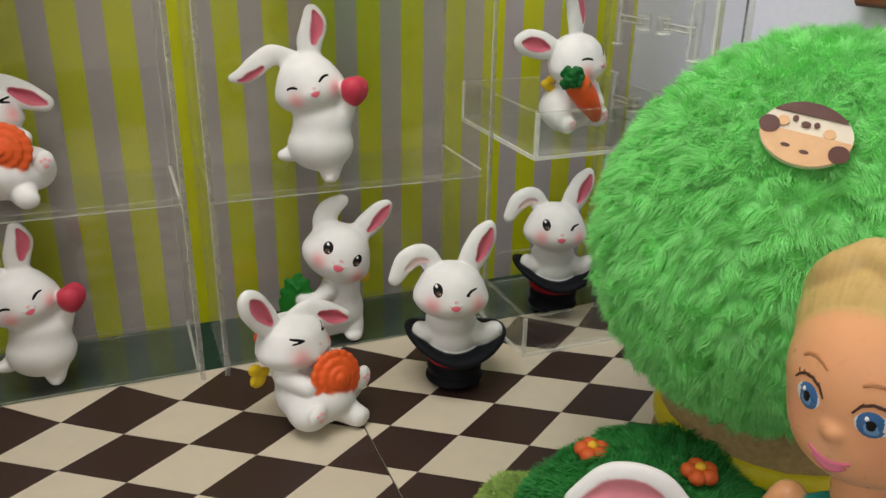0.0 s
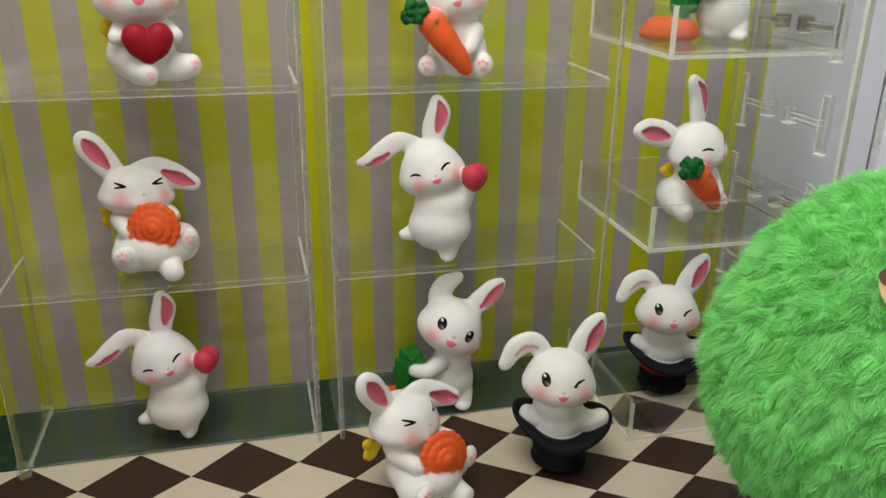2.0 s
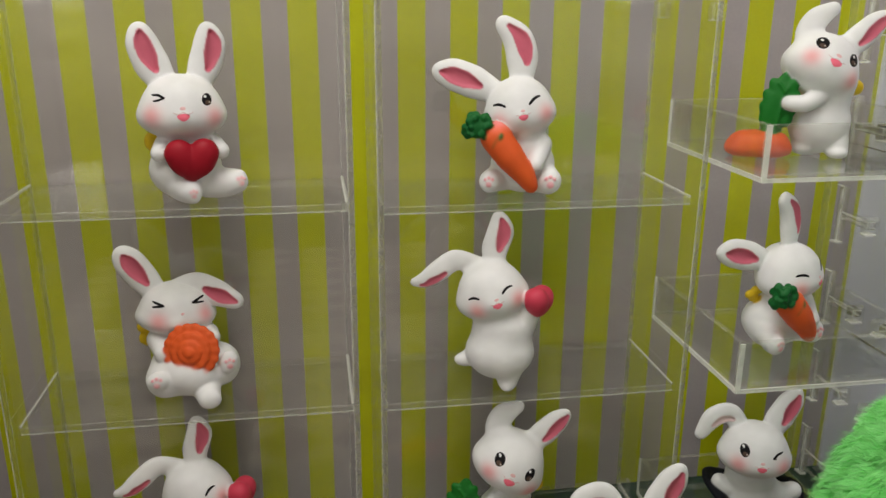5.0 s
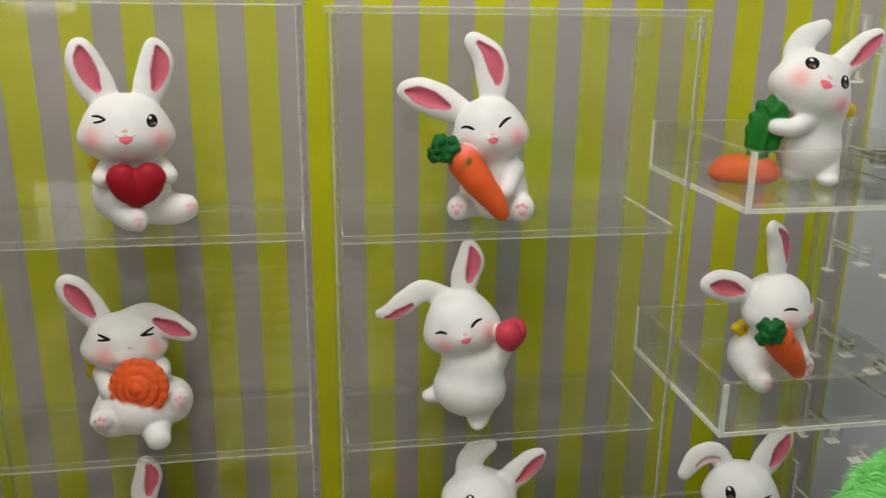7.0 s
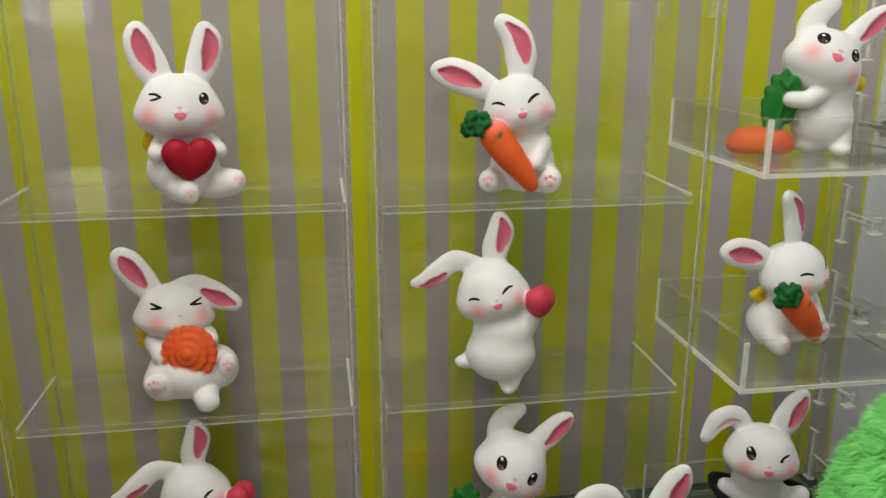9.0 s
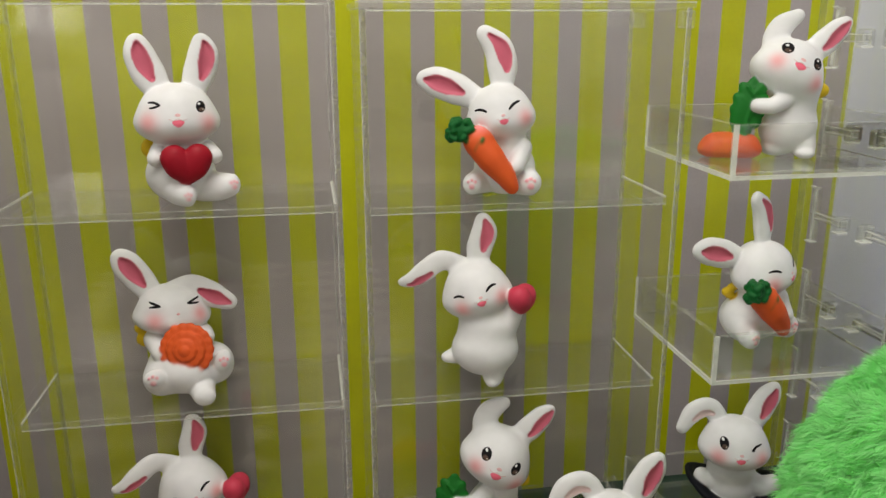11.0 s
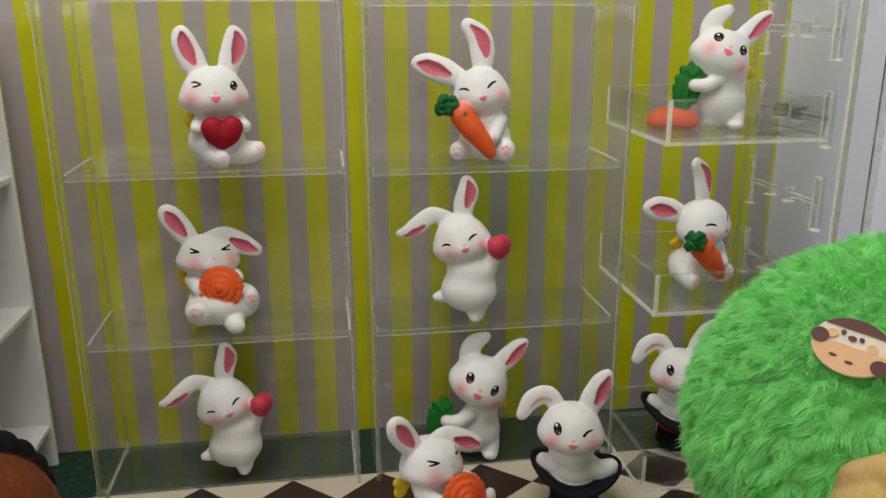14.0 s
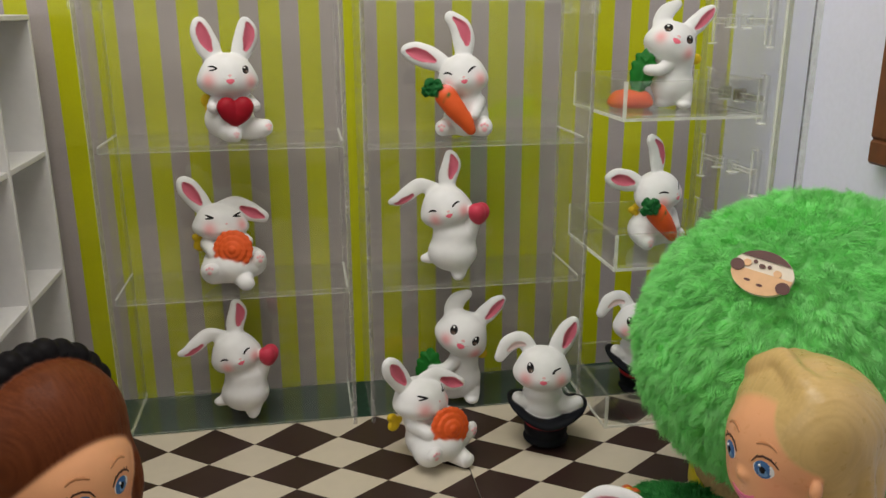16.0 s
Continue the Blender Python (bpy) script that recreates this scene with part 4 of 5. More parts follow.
FIGURES = {"heart": figure_heart(), "cookie": figure_cookie(), "wand": figure_wand(), "carrot": figure_carrot(), "puller": figure_puller(), "hat": figure_hat(), "puller_low": figure_puller(4.2, 19.0), "carrot_side": figure_carrot(12.0, 11.9, 0.86, 2.0)}
PLACES = [  # kind, x, y, z, turn, size, label
    ("heart", 0.0172, -0.0257, 0.1271, 10, 1.0, "white rabbit figurine hugging a dark red heart on top shelf"),
    ("cookie", 0.0077, -0.0172, 0.0636, 8, 1.0, "white rabbit figurine biting an orange cookie on middle shelf"),
    ("wand", 0.0127, -0.0290, 0.0026, 7, 0.955, "white rabbit figurine raising a rose heart inside the stand"),
    ("carrot", 0.1142, -0.0263, 0.1257, -12, 1.0, "white rabbit figurine hugging an orange carrot on top shelf"),
    ("wand", 0.1084, -0.0293, 0.0629, -12, 1.0, "white rabbit figurine raising a rose heart on middle shelf"),
    ("puller", 0.1124, -0.0330, 0.0022, -14, 1.08, "white rabbit figurine pulling a leafy carrot inside the stand"),
    ("cookie", 0.0868, -0.0765, 0.0009, 31, 1.0, "white rabbit figurine biting an orange cookie on checked floor"),
    ("hat", 0.1410, -0.0750, 0.0009, -15, 1.0, "white rabbit figurine rising from black hat on checked floor"),
    ("hat", 0.1980, -0.0403, 0.0029, -17, 1.0, "white rabbit figurine rising from black hat in low tray"),
    ("carrot_side", 0.1998, -0.0408, 0.0757, 18, 0.97, "white rabbit figurine hugging an orange carrot in clear tray"),
    ("puller_low", 0.2025, -0.0440, 0.1382, -20, 0.97, "white rabbit figurine pulling a leafy carrot in top tray"),
]
for kind, x, y, z, turn, size, label in PLACES:
    ob = new("rabbit_figurine", FIGURES[kind])
    ob.matrix_basis = pose(x, y, z, 0, 0, turn) @ Matrix.Scale(size, 4)
    tagged(ob, label, "figurine", "rabbit figurines")


# ---- white cubby shelf ----
def cubby():
    ob = thing("cubby_shelf", -0.0615, -0.0100, 0.0, "white painted cubby shelf with open square compartments", "shelf")
    t, deep, wide = 0.0022, 0.036, 0.0475
    long = 2 * wide + t
    part("back", slab((-deep - t, -long, 0), (-deep, 0, 0.1775)), M_WHITE, ob)
    for k in range(3):
        part("upright", slab((-deep, -k * wide - t, 0), (0, -k * wide, 0.1775 - t), 0.0003), M_WHITE, ob)
    part("top", slab((-deep, -long, 0.1775 - t), (0, 0, 0.1775), 0.0003), M_WHITE, ob)
    for z in (0.0190, 0.0707, 0.1225):
        for k in range(2):
            part("shelf", slab((-deep, -k * wide - wide, z - t), (-0.0006, -k * wide - t, z), 0.0002), M_WHITE, ob)


cubby()


# ---- plush tree ----
def plush(parent, centre, radii, locks, count, length, material, seed, width=0.00014, lower=-1.0, squash=1.0, label=""):
    """A plush body: a skin of soft overlapping locks, and fine tapering strands that lie along them."""
    rng = np.random.default_rng(seed)
    centre, radii = np.array(centre), np.array(radii)
    tips = rng.normal(0, 1, (locks, 3))
    tips /= np.linalg.norm(tips, axis=1)[:, None]
    sway, long = rng.normal(0, 1, tips.shape), rng.uniform(0.7, 1.2, locks)
    comb = np.array((0, 0, -1.0)) + 0.55 * sway
    size = 2.6 / math.sqrt(locks)

    def place(n):
        """Points of the skin in the directions n, with the lock that each belongs to."""
        wave = n + 0.35 * size * np.stack([np.sin(37 * n[:, 1] + 29 * n[:, 2]), np.sin(31 * n[:, 2] + 41 * n[:, 0]), np.sin(43 * n[:, 0] + 33 * n[:, 1])], 1)
        near = np.concatenate([np.argmax(wave[k:k + 1000] @ tips.T, axis=1) for k in range(0, len(n), 1000)])
        off = (wave - tips[near]) / size
        along = np.clip((off * comb[near]).sum(1), -1.2, 1.2)
        rise = long[near] * (np.clip(1.0 - (off * off).sum(1) * 0.8, 0, 1) * 0.7 + 0.30 * along)
        flat = np.where(n[:, 2:] < 0, np.array((1, 1, squash)), 1.0)
        return n * radii * flat + n * (0.50 * length * rise)[:, None] + centre, near

    rows, cols = (150, 300) if locks > 1000 else (60, 120)
    th = np.linspace(0.004, math.acos(lower) - 0.004, rows)
    ph = np.arange(cols) * 2 * math.pi / cols
    grid = np.stack([np.outer(np.sin(th), np.cos(ph)), np.outer(np.sin(th), np.sin(ph)), np.outer(np.cos(th), np.ones(cols))], 2).reshape(-1, 3)
    skin, _ = place(grid)
    i, j = np.meshgrid(np.arange(rows - 1), np.arange(cols), indexing="ij")
    k = (j + 1) % cols
    quads = np.stack([i * cols + j, (i + 1) * cols + j, (i + 1) * cols + k, i * cols + k], 2).reshape(-1, 4)
    me = bpy.data.meshes.new("crown")
    me.from_pydata(skin.tolist(), [], quads.tolist())
    me.materials.append(material)
    me.polygons.foreach_set("use_smooth", [True] * len(me.polygons))
    body = new("crown", me)
    body.parent = parent
    if label:
        body["label"] = label

    i = np.arange(count) + 0.5
    zz = 1 - (1 - lower) * i / count
    az = math.pi * (1 + 5 ** 0.5) * i
    ring = np.sqrt(np.maximum(1 - zz * zz, 0))
    n = np.stack([ring * np.cos(az), ring * np.sin(az), zz], 1) + rng.normal(0, 0.010, (count, 3))
    n /= np.linalg.norm(n, axis=1)[:, None]
    p0, near = place(n)
    lie = comb[near] - (comb[near] * n).sum(1)[:, None] * n
    d0 = n + 0.35 * lie + rng.normal(0, 0.20, n.shape)
    d1 = 0.55 * n + 0.9 * lie + rng.normal(0, 0.22, n.shape)
    d0 /= np.linalg.norm(d0, axis=1)[:, None]
    d1 /= np.linalg.norm(d1, axis=1)[:, None]
    lens = (length * rng.uniform(0.35, 0.75, count) * long[near])[:, None]
    across = np.cross(d1, n + rng.normal(0, 0.5, n.shape))
    across /= np.linalg.norm(across, axis=1)[:, None] + 1e-9
    p0 = p0 - 0.0004 * n
    p1 = p0 + d0 * lens * 0.45
    p2 = p1 + d1 * lens * 0.55
    w = across * width
    verts = np.stack([p0 + w, p0 - w, p1 + 0.9 * w, p1 - 0.9 * w, p2 + 0.2 * w, p2 - 0.2 * w], 1).reshape(-1, 3)
    base = 6 * np.arange(count)[:, None]
    loops = np.concatenate([base + np.array((0, 1, 3, 2)), base + np.array((2, 3, 5, 4))], 1).ravel()
    me = bpy.data.meshes.new("fur")
    me.vertices.add(len(verts))
    me.vertices.foreach_set("co", verts.astype(np.float32).ravel())
    me.loops.add(len(loops))
    me.loops.foreach_set("vertex_index", loops.astype(np.int32))
    me.polygons.add(2 * count)
    me.polygons.foreach_set("loop_start", np.arange(0, 8 * count, 4, dtype=np.int32))
    me.polygons.foreach_set("loop_total", np.full(2 * count, 4, dtype=np.int32))
    me.polygons.foreach_set("use_smooth", [True] * (2 * count))
    me.update(calc_edges=True)
    me.materials.append(material)
    ob = new("fur", me)
    ob.parent = body
    tagged(ob, "", kind="stuff")
    return body


def lathe(bm, rings, x=0, y=0, n=28, wob=0.0, seed=1):
    rng = random.Random(seed)
    loops = []
    for r, z in rings:
        loops.append([bm.verts.new((x + r * (1 + wob * rng.uniform(-1, 1)) * math.cos(2 * math.pi * i / n), y + r * (1 + wob * rng.uniform(-1, 1)) * math.sin(2 * math.pi * i / n), z)) for i in range(n)])
    for a, b in zip(loops[:-1], loops[1:]):
        for i in range(n):
            bm.faces.new((a[i], a[(i + 1) % n], b[(i + 1) % n], b[i]))
    bm.faces.new(list(reversed(loops[0])))
    bm.faces.new(loops[-1])
    return bm


def ball(bm, c, r, seg=20):
    return bmesh.ops.create_uvsphere(bm, u_segments=seg, v_segments=seg // 2, radius=1.0, matrix=Matrix.LocRotScale(c, None, r))


def plush_tree():
    ob = thing("plush_tree", 0.2000, -0.1565, 0.0006, "plush toy tree with shaggy bright green crown and brown trunk", "toy tree")
    part("trunk", lathe(bmesh.new(), [(0.0330, 0.0), (0.0315, 0.010), (0.0300, 0.025), (0.0300, 0.038), (0.0310, 0.050)], wob=0.012), M_TRUNK, ob, "tan brown plush trunk", True)
    plush(ob, (0, 0, 0.0745), (0.0518, 0.0440, 0.0465), 3400, 330000, 0.0056, M_FUR, 3, width=0.00007, squash=0.98, label="shaggy bright green plush crown")
    part("ribbon", lathe(bmesh.new(), [(0.0310, 0.0200), (0.0317, 0.0215), (0.0315, 0.0245), (0.0302, 0.0260)], n=32), rough_paint("yellow_ribbon", (0.72, 0.58, 0.01), rough=0.5), ob, "bright yellow ribbon round the trunk", True)
    return ob


tree = plush_tree()


def flat_oval(rx, rz, n=40, thick=0.0012, cut=None):
    """A rounded disc in the xz plane, facing -y; cut keeps the part for which it is true."""
    bm = bmesh.new()
    pts = [(rx * math.cos(2 * math.pi * i / n), rz * math.sin(2 * math.pi * i / n)) for i in range(n)]
    if cut:
        pts = [p for p in pts if cut(*p)]
    front = [bm.verts.new((x, 0, z)) for x, z in pts]
    f = bm.faces.new(front)
    out = bmesh.ops.extrude_face_region(bm, geom=[f])
    bmesh.ops.translate(bm, vec=(0, -thick, 0), verts=[g for g in out["geom"] if isinstance(g, bmesh.types.BMVert)])
    bmesh.ops.recalc_face_normals(bm, faces=bm.faces)
    return bm


def sticker():
    """An oval card that lies on the crown: cream, with a brown top, a peach belly and two brown sides."""
    disc = part("disc", flat_oval(0.0084, 0.0064), rough_paint("cream_card", (0.80, 0.72, 0.58), rough=0.4), tree, "oval cream card sticker with brown top")
    eye, out = Vector((-0.0322, -0.0232, 0.1078)), Vector((-0.58, -0.62, 0.53)).normalized()
    side = Vector((0, 0, 1)).cross(out).normalized()
    m = Matrix((side, -out, (side.cross(-out)).normalized())).transposed().to_4x4()
    disc.matrix_basis = Matrix.Translation(eye) @ m @ pose(0, 0, 0, 0, 9, 0)
    brown, peach = rough_paint("brown_print", (0.10, 0.030, 0.022), rough=0.4), rough_paint("peach_print", (0.78, 0.47, 0.24), rough=0.4)
    for bm, mat, off in ((flat_oval(0.0083, 0.0063, cut=lambda x, z: z > 0.0036), brown, (0, -0.0013, 0)), (flat_oval(0.0083, 0.0063, cut=lambda x, z: z < 0.0003), peach, (0, -0.0013, 0)), (flat_oval(0.0019, 0.0017, 20), brown, (-0.0069, -0.0016, 0.0004)), (flat_oval(0.0019, 0.0017, 20), brown, (0.0066, -0.0016, -0.0026))):
        bmesh.ops.scale(bm, vec=(1, 0.25, 1), verts=bm.verts)
        part("print", bm, mat, disc).location = off
    for x, z, rx, rz, mat in ((-0.0026, 0.0026, 0.00055, 0.00055, brown), (0.0014, 0.0021, 0.00055, 0.00055, brown), (-0.0005, 0.0018, 0.0009, 0.0006, brown), (-0.0046, 0.0017, 0.0011, 0.0010, peach), (0.0040, 0.0009, 0.0011, 0.0010, peach), (-0.0030, -0.0030, 0.0009, 0.0004, brown), (0.0006, -0.0036, 0.0009, 0.0004, brown)):
        bm = flat_oval(rx, rz, 14)
        bmesh.ops.scale(bm, vec=(1, 0.3, 1), verts=bm.verts)
        part("dot", bm, mat, disc).location = (x, -0.0013, z)


sticker()


# ---- picture frame on the side wall ----
def picture_frame():
    ob = thing("picture_frame", 0.2520, -0.1135, 0.1250, "brown wooden picture frame hung on the side wall", "picture frame")
    w, t = 0.009, 0.006
    part("rail", slab((-t, -0.075, 0), (0, 0, w), 0.001), M_FRAME, ob)
    part("rail", slab((-t, -0.075, 0.1), (0, 0, 0.1 + w), 0.001), M_FRAME, ob)
    part("stile", slab((-t, -w, w), (0, 0, 0.1), 0.001), M_FRAME, ob)
    part("stile", slab((-t, -0.075, w), (0, -0.075 + w, 0.1), 0.001), M_FRAME, ob)
    part("panel", slab((-0.002, -0.075 + w, w), (-0.0005, -w, 0.1)), M_BACKING, ob)


picture_frame()


# ---- dolls, each one plain mesh ----
SKIN, LIP = (0.86, 0.42, 0.21), (0.84, 0.19, 0.33)


def doll(hair, hair_dark, band=None, lift=0.0, dress=(0.03, 0.35, 0.36), floor=0.0):
    f = Figure()
    f.floor = floor
    f.ell((0, 0, 78), (15.5, 16.0, 17.0), SKIN, 2.0)
    f.ell((0, -3.5, 69), (12.0, 11.5, 9.5), SKIN, 3.0)
    f.ell((0, -15.4, 72.6), (1.3, 1.2, 1.1), SKIN, 2.0)
    f.ell((0, 5.0, 83.6 + lift), (18.0 + 0.35 * lift, 17.2, 15.4 + lift), hair, 0.5)
    f.ell((0, 10.5, 70), (17.6, 11.0, 22), hair, 2.0)
    f.chain([(-6, 0.0, 97.5 + lift), (4, -4.0, 96.0 + 0.6 * lift), (12.5, -2.0, 90), (16.0, 4.0, 80), (16.4, 8.0, 64)], [2.4, 2.6, 2.6, 2.6, 2.4], hair, 1.6, 1.0, 6)
    f.chain([(-6, 0.0, 97.5 + lift), (-11.0, -2.0, 93.5 + 0.5 * lift), (-15.2, 3.0, 87), (-16.4, 8.0, 77), (-16.4, 9.0, 64)], [2.4, 2.6, 2.6, 2.6, 2.4], hair, 1.6, 1.0, 6)
    f.ell((-8.8, 7.5, 79), (9.4, 12.5, 18.5), hair, 1.5)
    f.ell((8.2, 2.6, 79), (9.6, 12.6, 18.5), hair, 1.5)
    if not band:
        f.ell((7.6, -1.8, 85.0), (9.6, 10.8, 12.2), hair, 5.0, (0, 16, 0))
        f.ell((15.2, -8.6, 74.6), (1.4, 1.6, 2.6), SKIN, 0.6)
    else:
        f.ell((11.5, -2.0, 72), (6.4, 9.0, 14.0), hair, 1.5)
    f.streaks = (hair, hair_dark)
    if band:
        for i in range(40):
            b = math.pi * i / 39
            f.ell((18.2 * math.cos(b), 9.0, 84 + lift + (15.9 + lift) * math.sin(b)), (2.2 + 0.7 * (i % 3), 3.4 + 0.8 * (i % 2), 2.0 + 0.9 * (i % 3)), band, 0.3)
    f.ell((0, 1.0, 55), (5.0, 5.0, 9.0), SKIN, 2.0)
    f.ell((0, 2.0, 36), (13.0, 9.0, 14.0), dress, 1.0)
    f.ell((0, 2.0, 16), (14.5, 11.0, 17.0), dress, 2.0)
    for s in (-1, 1):
        f.chain([(s * 12, 1, 44), (s * 15.5, -2, 34), (s * 14, -9, 27)], [3.4, 3.0, 2.6], SKIN, 1.0)
        f.spot(s * 5.3, 76.5, 2.9, 2.5, (0.80, 0.80, 0.80))
        f.spot(s * 5.2, 76.5, 2.1, 2.35, (0.05, 0.15, 0.36), lift=0.25)
        f.spot(s * 5.3, 76.0, 1.5, 1.5, (0.16, 0.34, 0.60), lift=0.32)
        f.spot(s * 5.3, 76.4, 1.0, 1.3, BLACK, lift=0.40)
        f.spot(s * 5.3 - 0.7, 77.5, 0.36, 0.42, (0.85, 0.85, 0.85), lift=0.52)
        f.stroke([(s * 2.4, 77.6), (s * 3.4, 79.2), (s * 5.0, 80.0), (s * 6.8, 79.8), (s * 8.0, 78.8), (s * 8.6, 78.0)], 0.3, (0.07, 0.03, 0.02))
        for q in range(5):
            x = 3.4 + 1.1 * q
            f.stroke([(s * x, 79.6 - 0.10 * (q - 2) ** 2), (s * (x + 0.3), 80.4 - 0.12 * (q - 2) ** 2)], 0.08, (0.05, 0.022, 0.015))
        f.stroke([(s * 2.8, 82.4), (s * 4.0, 83.1), (s * 5.6, 83.4), (s * 7.0, 83.0), (s * 8.0, 82.2)], 0.55, (0.60, 0.27, 0.12))
    for z, q, wide in ((66.7, 0.62, 3.5), (65.5, 0.85, 2.7)):
        f.stroke([(wide * c, z + 1.4 * c * c) for c in (-1, -0.6, -0.25, 0, 0.25, 0.6, 1)], q, LIP)
    f.stroke([(2.3 * c, 66.25 + 0.7 * c * c) for c in (-1, -0.5, 0, 0.5, 1)], 0.32, (0.82, 0.80, 0.78))
    f.blush(-8.0, 72.0, 4.5, (0.80, 0.28, 0.17), 0.4)
    f.blush(8.0, 72.0, 4.5, (0.80, 0.28, 0.17), 0.4)
    return f.build("doll", 0.55, M_MATT if band else M_VINYL)


ob = new("doll", doll((0.66, 0.455, 0.18), (0.585, 0.395, 0.152)))
ob.matrix_basis = pose(0.1588, -0.2143, 0.0006, 0, 0, -75) @ Matrix.Scale(0.985, 4)
tagged(ob, "small vinyl doll with smooth blonde hair and teal dress", "doll", "dolls")
ob = new("doll", doll((0.150, 0.038, 0.010), (0.108, 0.027, 0.008), (0.010, 0.009, 0.010), 3.6, (0.30, 0.05, 0.10), 11.0))
ob.matrix_basis = pose(-0.0185, -0.1800, -0.0105, 0, 0, 46)
tagged(ob, "small vinyl doll with auburn hair and black hairband", "doll", "dolls")

def figure_floppy():
    """Tall white toy rabbit with long ears that fall to both sides."""
    f = Figure()
    f.ell((0, 0, 16), (10.5, 9.5, 17.0), k=2.0)
    f.ell((0, 0, 30), (8.0, 7.5, 9.0), k=2.5)
    for s in (-1, 1):
        f.chain([(s * 7, -1, 30), (s * 10, -6, 24)], [3.0, 2.4], k=1.0)
        f.ell((s * 6, -7, 3.4), (4.0, 4.6, 3.4), k=1.0)
    head_form(f, (0, -1.0, 45.0), 12.0, 9.2)
    f.ear([(-6.0, 0.5, 51.0), (-11.5, 0.5, 56.4), (-18.5, -0.5, 57.4), (-25.0, -2.0, 53.0)], [3.0, 3.8, 3.8, 2.0], (0.20, 0.95), pink=(0.80, 0.30, 0.36), drop=-0.1)
    f.ear([(6.0, 0.5, 51.0), (12.0, 0.0, 52.0), (17.0, -1.5, 47.0), (19.0, -3.0, 40.0)], [3.4, 4.2, 4.2, 2.4], (0.30, 0.95), pink=(0.80, 0.30, 0.36))
    open_eye(f, -5.0, 47.0)
    open_eye(f, 5.0, 47.0)
    smile(f, 0, 42.0)
    f.blush(-7.6, 42.5, 3.2)
    f.blush(7.6, 42.5, 3.2)
    return f.build("floppy_rabbit")


ob = new("rabbit_figurine", figure_floppy())
ob.matrix_basis = pose(0.1325, -0.2100, 0.0009, 0, 0, -35) @ Matrix.Scale(0.97, 4)
tagged(ob, "white rabbit toy with long floppy ears in front of doll", "figurine", "rabbit figurines")


def plush_bush():
    """Low dark green bush with orange buttons, and a pale tuft beside it."""
    ob = thing("plush_bush", 0.1590, -0.1650, 0.0006, "low dark green plush bush with small orange flowers", "toy bush")
    plush(ob, (0, 0, 0.0), (0.041, 0.029, 0.0265), 460, 34000, 0.0042, M_MOSS, 5, lower=0.02)
    orange = rough_paint("orange_felt", (0.62, 0.10, 0.015), rough=0.6)
    gold = rough_paint("gold_felt", (0.75, 0.42, 0.02), rough=0.6)
    for x, y, z in ((-0.0150, 0.0100, 0.0250), (0.0020, -0.0090, 0.0275)):
        bm = bmesh.new()
        for i in range(5):
            a = 2 * math.pi * i / 5
            ball(bm, (x + 0.0024 * math.cos(a), y + 0.0024 * math.sin(a), z), (0.0022, 0.0022, 0.0018), 12)
        flower = part("flower", bm, orange, ob, smooth=True)
        bm = bmesh.new()
        ball(bm, (x, y, z + 0.0014), (0.0014, 0.0014, 0.0011), 10)
        part("flower_centre", bm, gold, flower, smooth=True)
    tuft = thing("plush_tuft", 0.1310, -0.1440, 0.0006, "pale lime green plush tuft on the checked floor", "toy bush")
    plush(tuft, (0, 0, 0), (0.011, 0.011, 0.008), 120, 9000, 0.0040, M_LIME, 8, lower=0.02)


plush_bush()


# ---- checked floor, tile by tile ----
STEP = 0.0356
ROW_Y = [-0.0390, -0.0553, -0.0685, -0.0806] + [-0.0806 - 0.0122 * k for k in range(1, 23)]


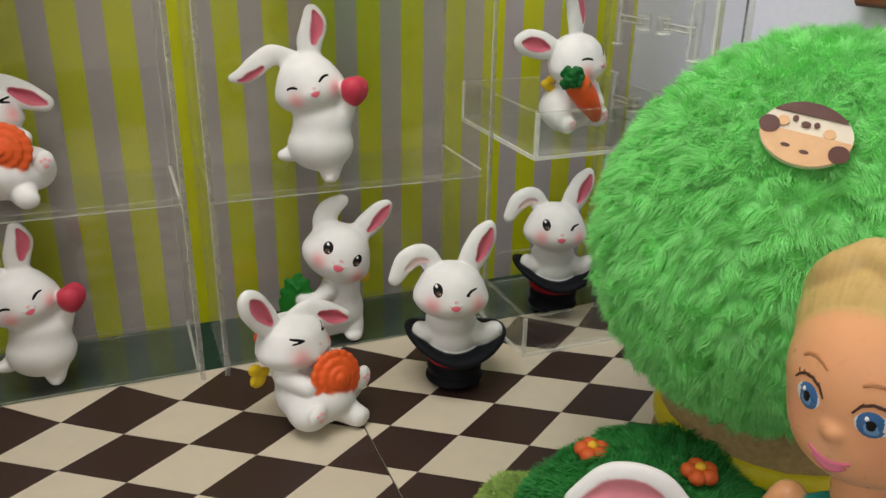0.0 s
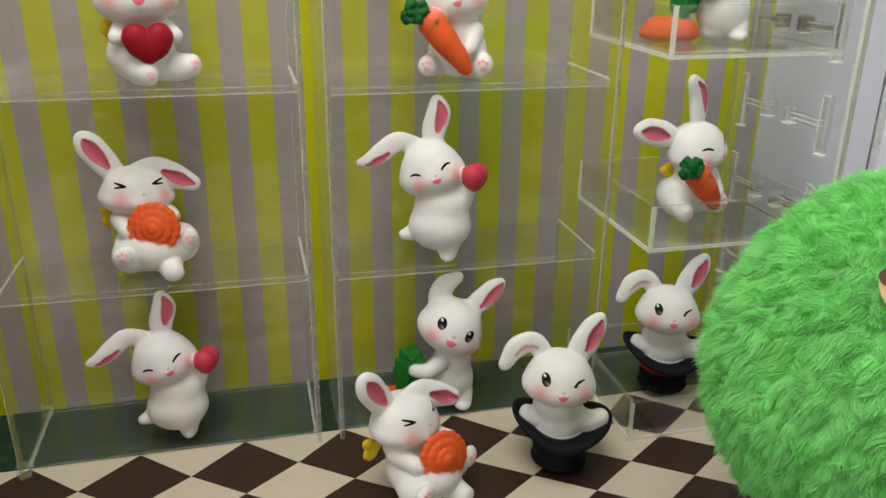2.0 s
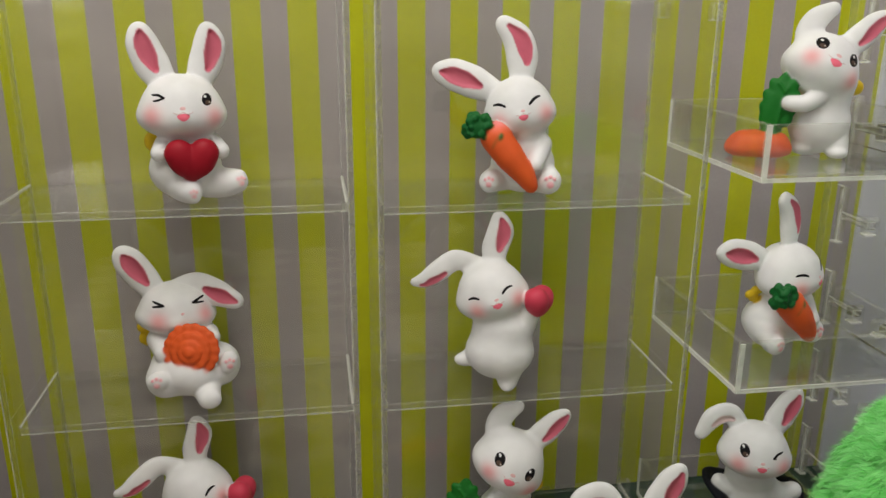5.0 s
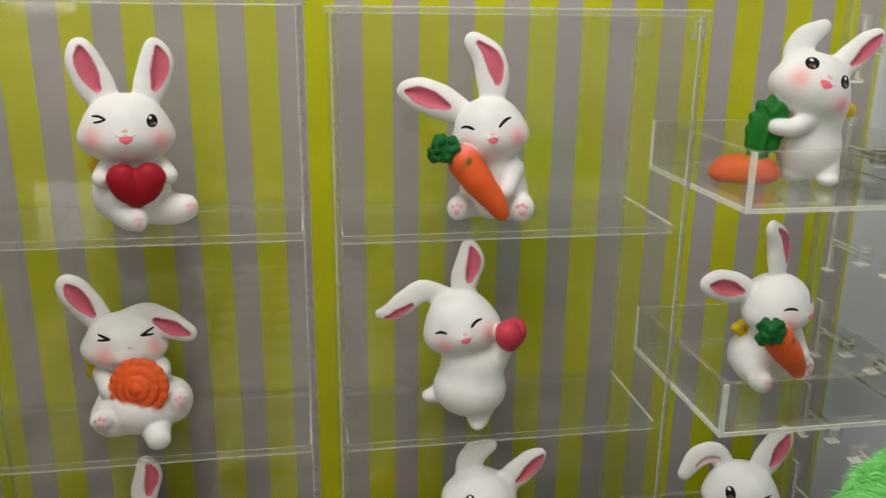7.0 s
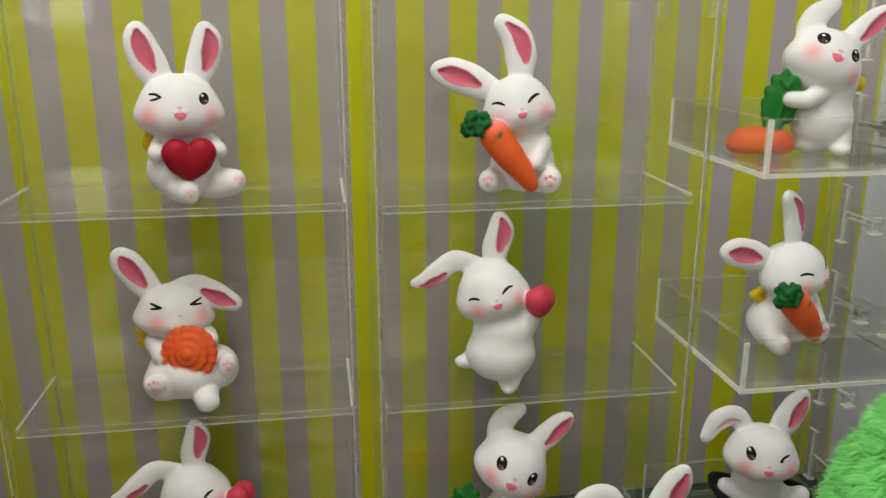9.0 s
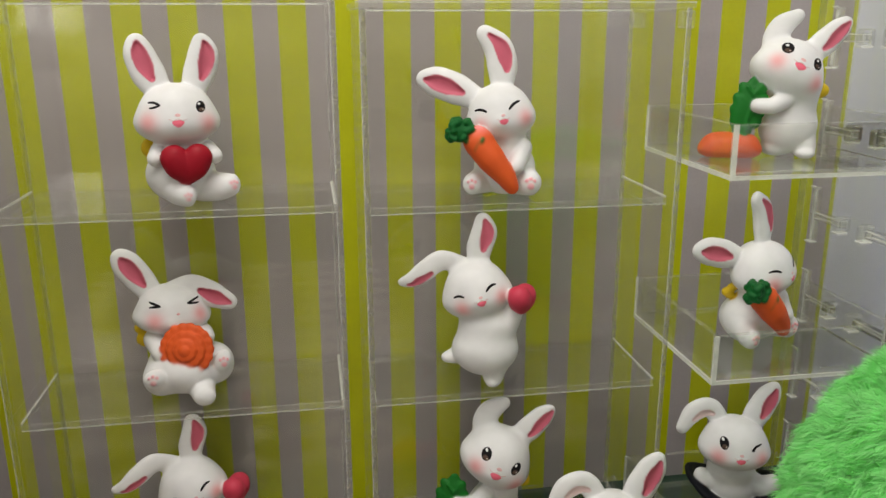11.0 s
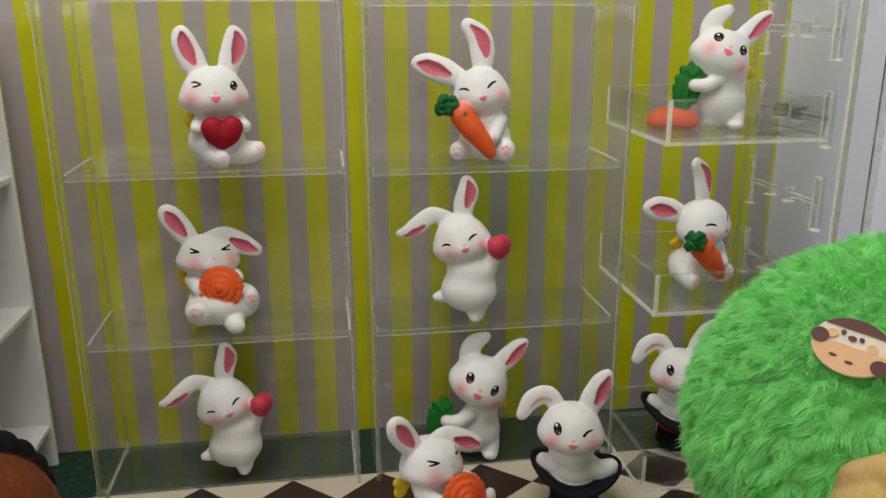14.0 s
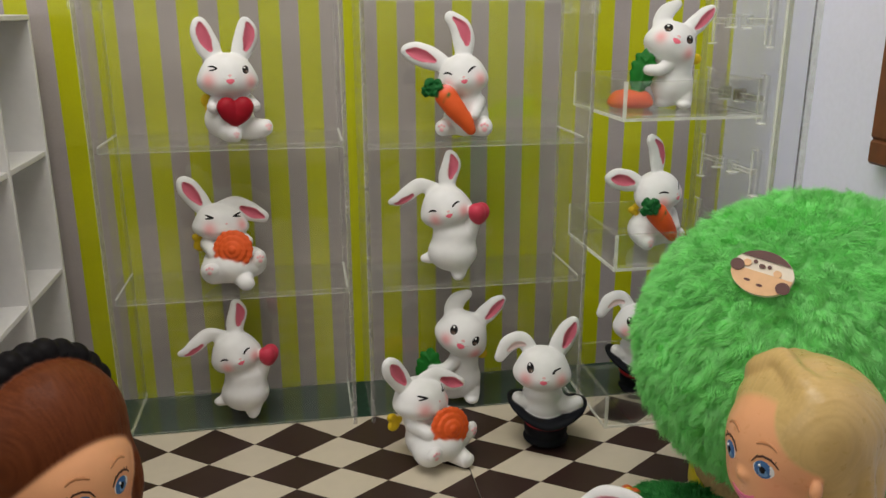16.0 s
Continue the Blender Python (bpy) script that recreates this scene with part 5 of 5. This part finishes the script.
def cut_polygon(poly, axis, value, keep_less):
    out = []
    for (a, b) in zip(poly, poly[1:] + poly[:1]):
        ina, inb = (a[axis] <= value) == keep_less, (b[axis] <= value) == keep_less
        if ina:
            out.append(a)
        if ina != inb:
            f = (value - a[axis]) / (b[axis] - a[axis])
            out.append((a[0] + f * (b[0] - a[0]), a[1] + f * (b[1] - a[1])))
    return out


def checked_sheet(x_lo, x_hi, shift, z):
    ob = thing("floor_sheet", 0, 0, 0, "glossy card floor sheet printed with brown and cream diamonds", "floor", "floor sheets", "structure")
    part("backing", slab((x_lo, ROW_Y[-2], z - 0.0007), (x_hi, ROW_Y[0], z - 0.00025)), M_BACKING, ob)
    for j in range(0, len(ROW_Y) - 1):
        for k in range(-5, 9):
            xc = STEP * (k + (0.5 if j % 2 == 0 else 0.0)) + shift
            up = ROW_Y[j - 1] if j else ROW_Y[0] + 0.0163
            poly = [(xc, up), (xc - STEP / 2, ROW_Y[j]), (xc, ROW_Y[j + 1]), (xc + STEP / 2, ROW_Y[j])]
            for axis, value, less in ((0, x_lo, False), (0, x_hi, True), (1, ROW_Y[0], True)):
                if poly:
                    poly = cut_polygon(poly, axis, value, less)
            area_of = abs(sum(a[0] * b[1] - b[0] * a[1] for a, b in zip(poly, poly[1:] + poly[:1]))) if len(poly) > 2 else 0
            if area_of < 2e-6:
                continue
            bm = bmesh.new()
            low = [bm.verts.new((x, y, z - 0.0003)) for x, y in poly]
            cx, cy = sum(p[0] for p in poly) / len(poly), sum(p[1] for p in poly) / len(poly)
            top = [bm.verts.new((cx + (x - cx) * 0.994, cy + (y - cy) * 0.994, z)) for x, y in poly]
            bm.faces.new(top)
            for i in range(len(poly)):
                n = (i + 1) % len(poly)
                bm.faces.new((low[i], low[n], top[n], top[i]))
            bmesh.ops.recalc_face_normals(bm, faces=bm.faces)
            part("tile", bm, M_BROWN if j % 2 else M_CREAM, ob)


checked_sheet(-0.105, 0.1045, 0.0, 0.0003)
checked_sheet(0.1048, 0.2515, 0.0055, 0.0006)
